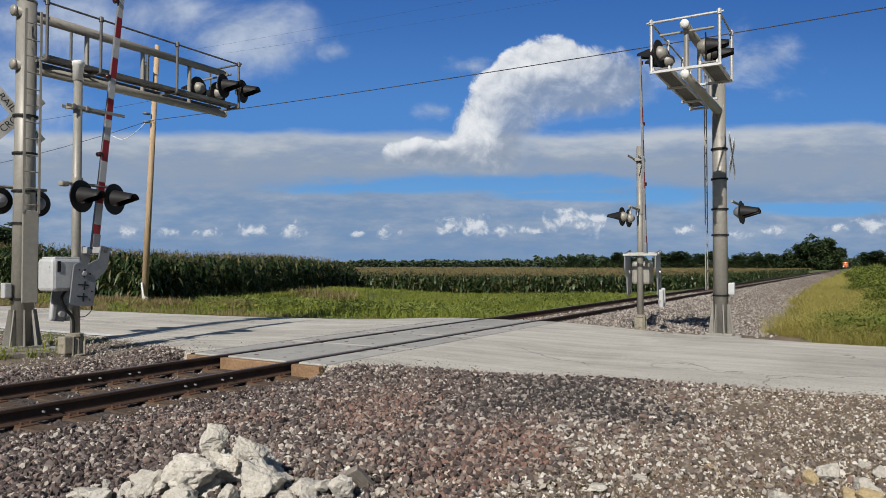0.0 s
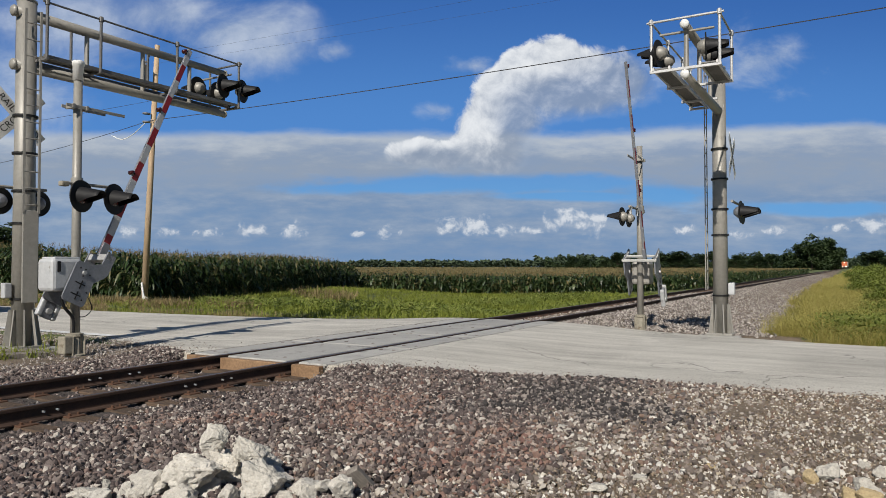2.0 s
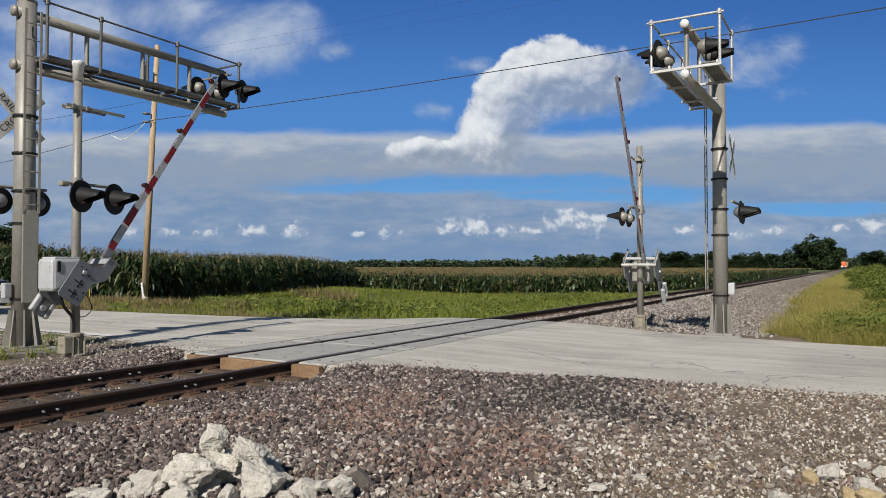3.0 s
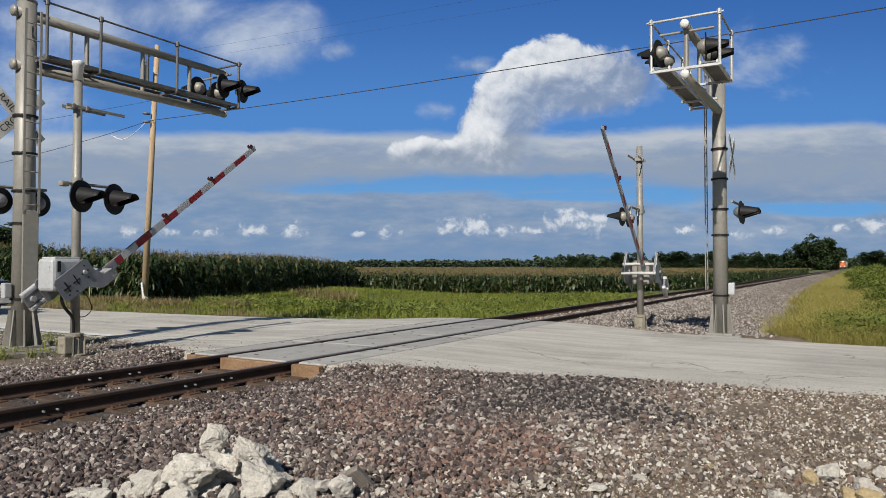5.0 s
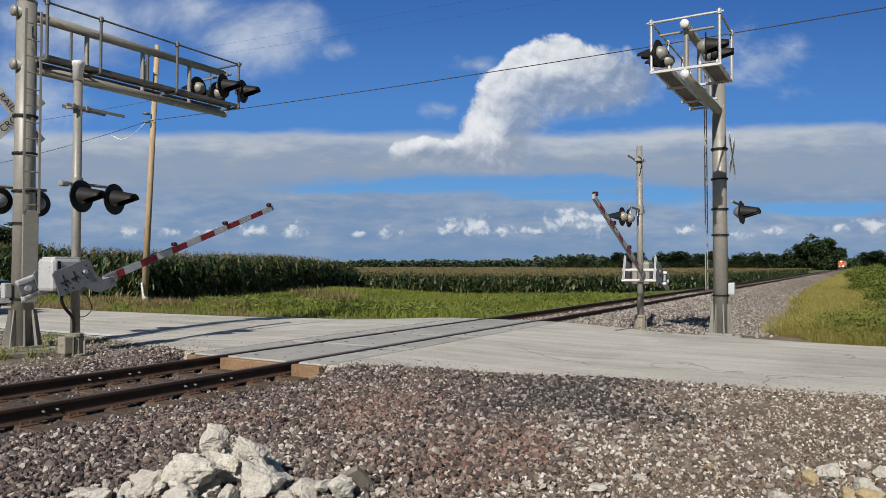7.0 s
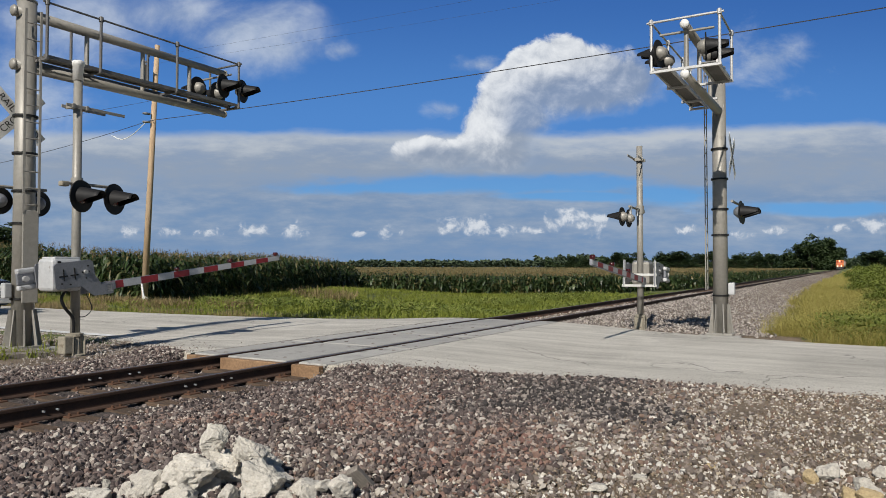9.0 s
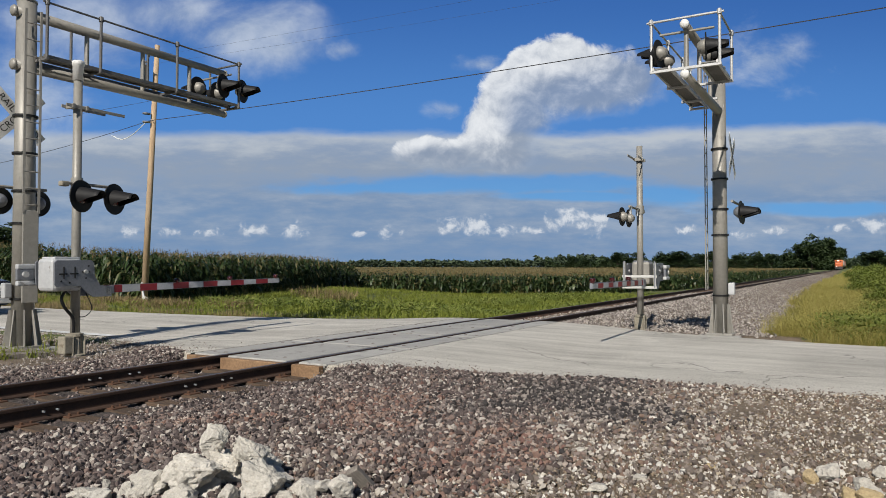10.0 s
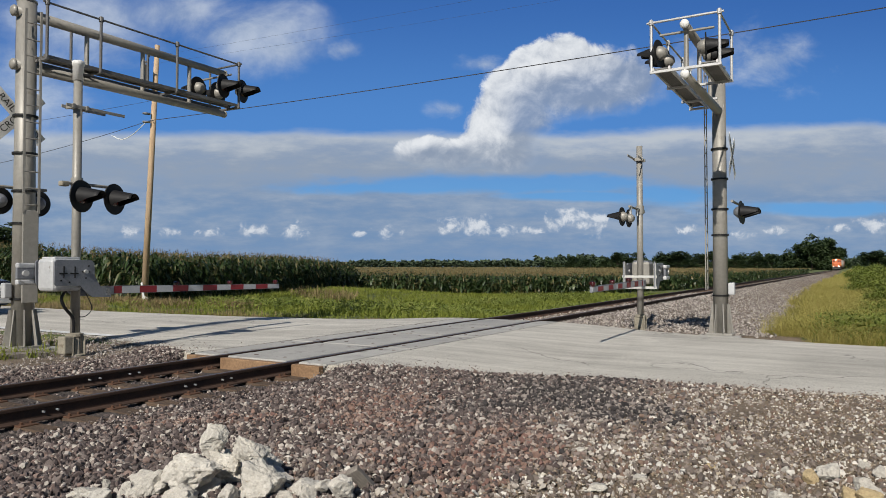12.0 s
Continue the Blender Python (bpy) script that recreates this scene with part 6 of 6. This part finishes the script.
def wagon(y, mat, label):
    g = empty("freight_wagon", TRACK, y, 0, 0, label=label, category="freight wagon", group="wagons behind the locomotives")
    bm = B()
    prism(bm, [(0.6, 2.0), (0.6, 4.5), (15.0, 4.5), (15.0, 2.0), (11, 1.0), (5, 1.0)], -1.5, 1.5)
    body = part("hopper_body", bm, mat, g)
    for i in range(9):
        for sx in (-1.53, 1.53):
            bm = B()
            box(bm, (sx, 1.4 + i * 1.6, 3.2), (0.08, 0.12, 2.4), 0.01)
            part("side_rib", bm, mat, body)
    bogie(g, 2.2)
    bogie(g, 13.4)
    return g


loco = locomotive()
loco_back = copy_thing(loco, pose(TRACK, 602, 0))
loco_back["label"] = "second orange freight locomotive coupled behind the first"
wagons = [wagon(624 + 15.8 * i, (HOPPER, RUSTWAGON)[i % 2], ("grey covered hopper wagon with ribbed sides", "rusty brown hopper wagon with ribbed sides")[i % 2]) for i in range(4)]


# ---- car ----
CARPAINT = material("black_car_paint", (0.012, 0.013, 0.016), (0.02, 0.022, 0.026), 0.25, 0.0, 40, 2, 0)
TYRE = material("tyre_rubber", (0.012, 0.012, 0.012), (0.03, 0.03, 0.03), 0.9)


def build_car():
    g = empty("pickup_truck", -40, 11.2, -0.10, 0, label="dark pickup truck stopped on the road before the gate", category="car")
    bm = B()
    prism(bm, [(-5.2, 0.45), (-5.25, 1.15), (-3.4, 1.15), (-3.3, 1.75), (-3.1, 1.82), (-1.75, 1.82), (-1.15, 1.2), (-0.15, 1.08), (-0.02, 0.95), (0.0, 0.42), (-0.25, 0.32), (-5.0, 0.32)], -0.95, 0.95, pose(0, 0, 0, 0, 0, -90))
    bmesh.ops.bevel(bm, geom=list(bm.edges), offset=0.05, segments=2, affect="EDGES", profile=0.5)
    body = part("body", bm, CARPAINT, g, "", True)
    bm = B()
    prism(bm, [(-3.2, 1.22), (-3.1, 1.7), (-1.85, 1.72), (-1.35, 1.25)], -0.962, 0.962, pose(0, 0, 0, 0, 0, -90))
    part("side_glass", bm, GLASS, body)
    bm = B()
    prism(bm, [(-1.70, 1.79), (-1.72, 1.75), (-1.20, 1.2), (-1.16, 1.235)], -0.8, 0.8, pose(0.02, 0, 0.02, 0, 0, -90))
    part("windscreen", bm, GLASS, body)
    bm = B()
    box(bm, (0.0, 0, 0.75), (0.06, 1.1, 0.32), 0.02)
    part("grille", bm, BLACK, body)
    bm = B()
    box(bm, (0.03, 0, 0.47), (0.12, 1.8, 0.16), 0.04)
    part("bumper", bm, ALU, body, "silver front bumper")
    for sy in (-0.72, 0.72):
        bm = B()
        box(bm, (-0.04, sy, 0.85), (0.10, 0.32, 0.18), 0.03)
        part("headlight", bm, WHITEPAINT, body)
    for sy in (-1.02, 1.02):
        bm = B()
        box(bm, (-1.5, sy, 1.28), (0.10, 0.18, 0.14), 0.03)
        part("mirror", bm, BLACK, body)
    for xx in (-0.95, -4.3):
        for sy in (-0.82, 0.82):
            bm = B()
            lathe(bm, [(0.22, -0.11), (0.36, -0.12), (0.385, -0.08), (0.385, 0.08), (0.36, 0.12), (0.22, 0.11)], pose(xx, sy, 0.385, 90), 24)
            w = part("wheel", bm, TYRE, g, "", True)
            bm = B()
            lathe(bm, [(0.05, -0.1), (0.21, -0.1), (0.22, 0.1), (0.05, 0.08)], pose(xx, sy, 0.385, 90), 16)
            part("rim", bm, ALU, w)
    return g


car = build_car()


# ---- crossbuck signs ----
def crossbuck(parent, x, y, z, turn):
    """An X of two lettered boards that faces +x in its own space."""
    g = new("crossbuck")
    g.parent = parent
    g.matrix_basis = pose(x, y, z, 0, 0, turn)
    g["label"] = "white crossbuck sign with black lettering"
    for i, (a, words) in enumerate(((45, "CROSSING"), (-45, "RAIL  ROAD"))):
        bm = B()
        box(bm, (0.006 * i, 0, 0), (0.005, 1.22, 0.225), 0.0, pose(0, 0, 0, a, 0, 0))
        part("board", bm, WHITEPAINT, g)
        cu = bpy.data.curves.new("lettering", "FONT")
        cu.body, cu.size, cu.align_x, cu.align_y, cu.extrude = words, 0.185, "CENTER", "CENTER", 0.001
        txt = bpy.data.objects.new("lettering_source", cu)
        scene.collection.objects.link(txt)
        dg = bpy.context.evaluated_depsgraph_get()
        me = bpy.data.meshes.new_from_object(txt.evaluated_get(dg))
        bpy.data.objects.remove(txt)
        me.materials.clear()
        me.materials.append(BLACK)
        ob = new("lettering", me)
        ob.parent = g
        ob.matrix_basis = pose(0, 0, 0, a, 0, 0) @ pose(0.010 + 0.006 * i, 0, 0, 90, 0, 90)
    return g


crossbuck(canti_w, -0.27, 0.02, 4.36, 0)
crossbuck(canti_e, -0.26, -0.1, 4.15, 180)


# ---- what moves ----
def motions():
    walk(arm_w, [(t, pose(0, 0, 1.45, a)) for t, a in ARM_W])
    walk(arm_e, [(t, pose(-0.2, 0, 1.45, a)) for t, a in ARM_E])
    walk(loco, [(0, pose(TRACK, 582, 0)), (12, pose(TRACK, 342, 0))])
    walk(loco_back, [(0, pose(TRACK, 604, 0)), (12, pose(TRACK, 364, 0))])
    for i, w in enumerate(wagons):
        walk(w, [(0, pose(TRACK, 626 + 15.8 * i, 0)), (12, pose(TRACK, 386 + 15.8 * i, 0))])
    walk(car, [(t, pose(x, 11.2, -0.10)) for t, x in CAR])
    walk(cloud_high, [(0, sheet_pose(FAR, -4, -6)), (12, sheet_pose(FAR, 44, 2))])
    walk(cloud_band, [(0, sheet_pose(FAR + 160, -12)), (12, sheet_pose(FAR + 160, 14))])
    walk(cloud_low, [(0, sheet_pose(FAR + 80, -4)), (12, sheet_pose(FAR + 80, 4))])


CAR = [(0, -33), (1.0, -27.3), (1.6, -25), (2.2, -23.5), (2.6, -22.95), (3.2, -22.7), (4, -22.65), (12, -22.65)]
ARM_W = [(0, 84), (0.4, 83.8), (1.0, 76.5), (1.5, 70.3), (2.0, 65), (2.5, 60.3), (3.2, 53.5), (4.0, 45.5), (4.8, 38), (5.5, 32.3), (6.5, 23.8), (7.2, 18.8), (8.0, 13.2), (8.8, 8.0), (9.5, 4.2), (10.0, 1.0), (10.4, -0.5), (12, -0.5)]
ARM_E = [(0, 83.5), (0.4, 83), (1.0, 77), (1.5, 71.5), (2.5, 60.5), (3.2, 53), (4.0, 45), (5.0, 35.8), (5.5, 31), (6.0, 26.8), (6.5, 22.5), (7.2, 17.4), (8.0, 11.6), (8.8, 6.4), (9.5, 2.3), (10.0, 0.3), (10.4, -0.4), (12, -0.4)]
motions()
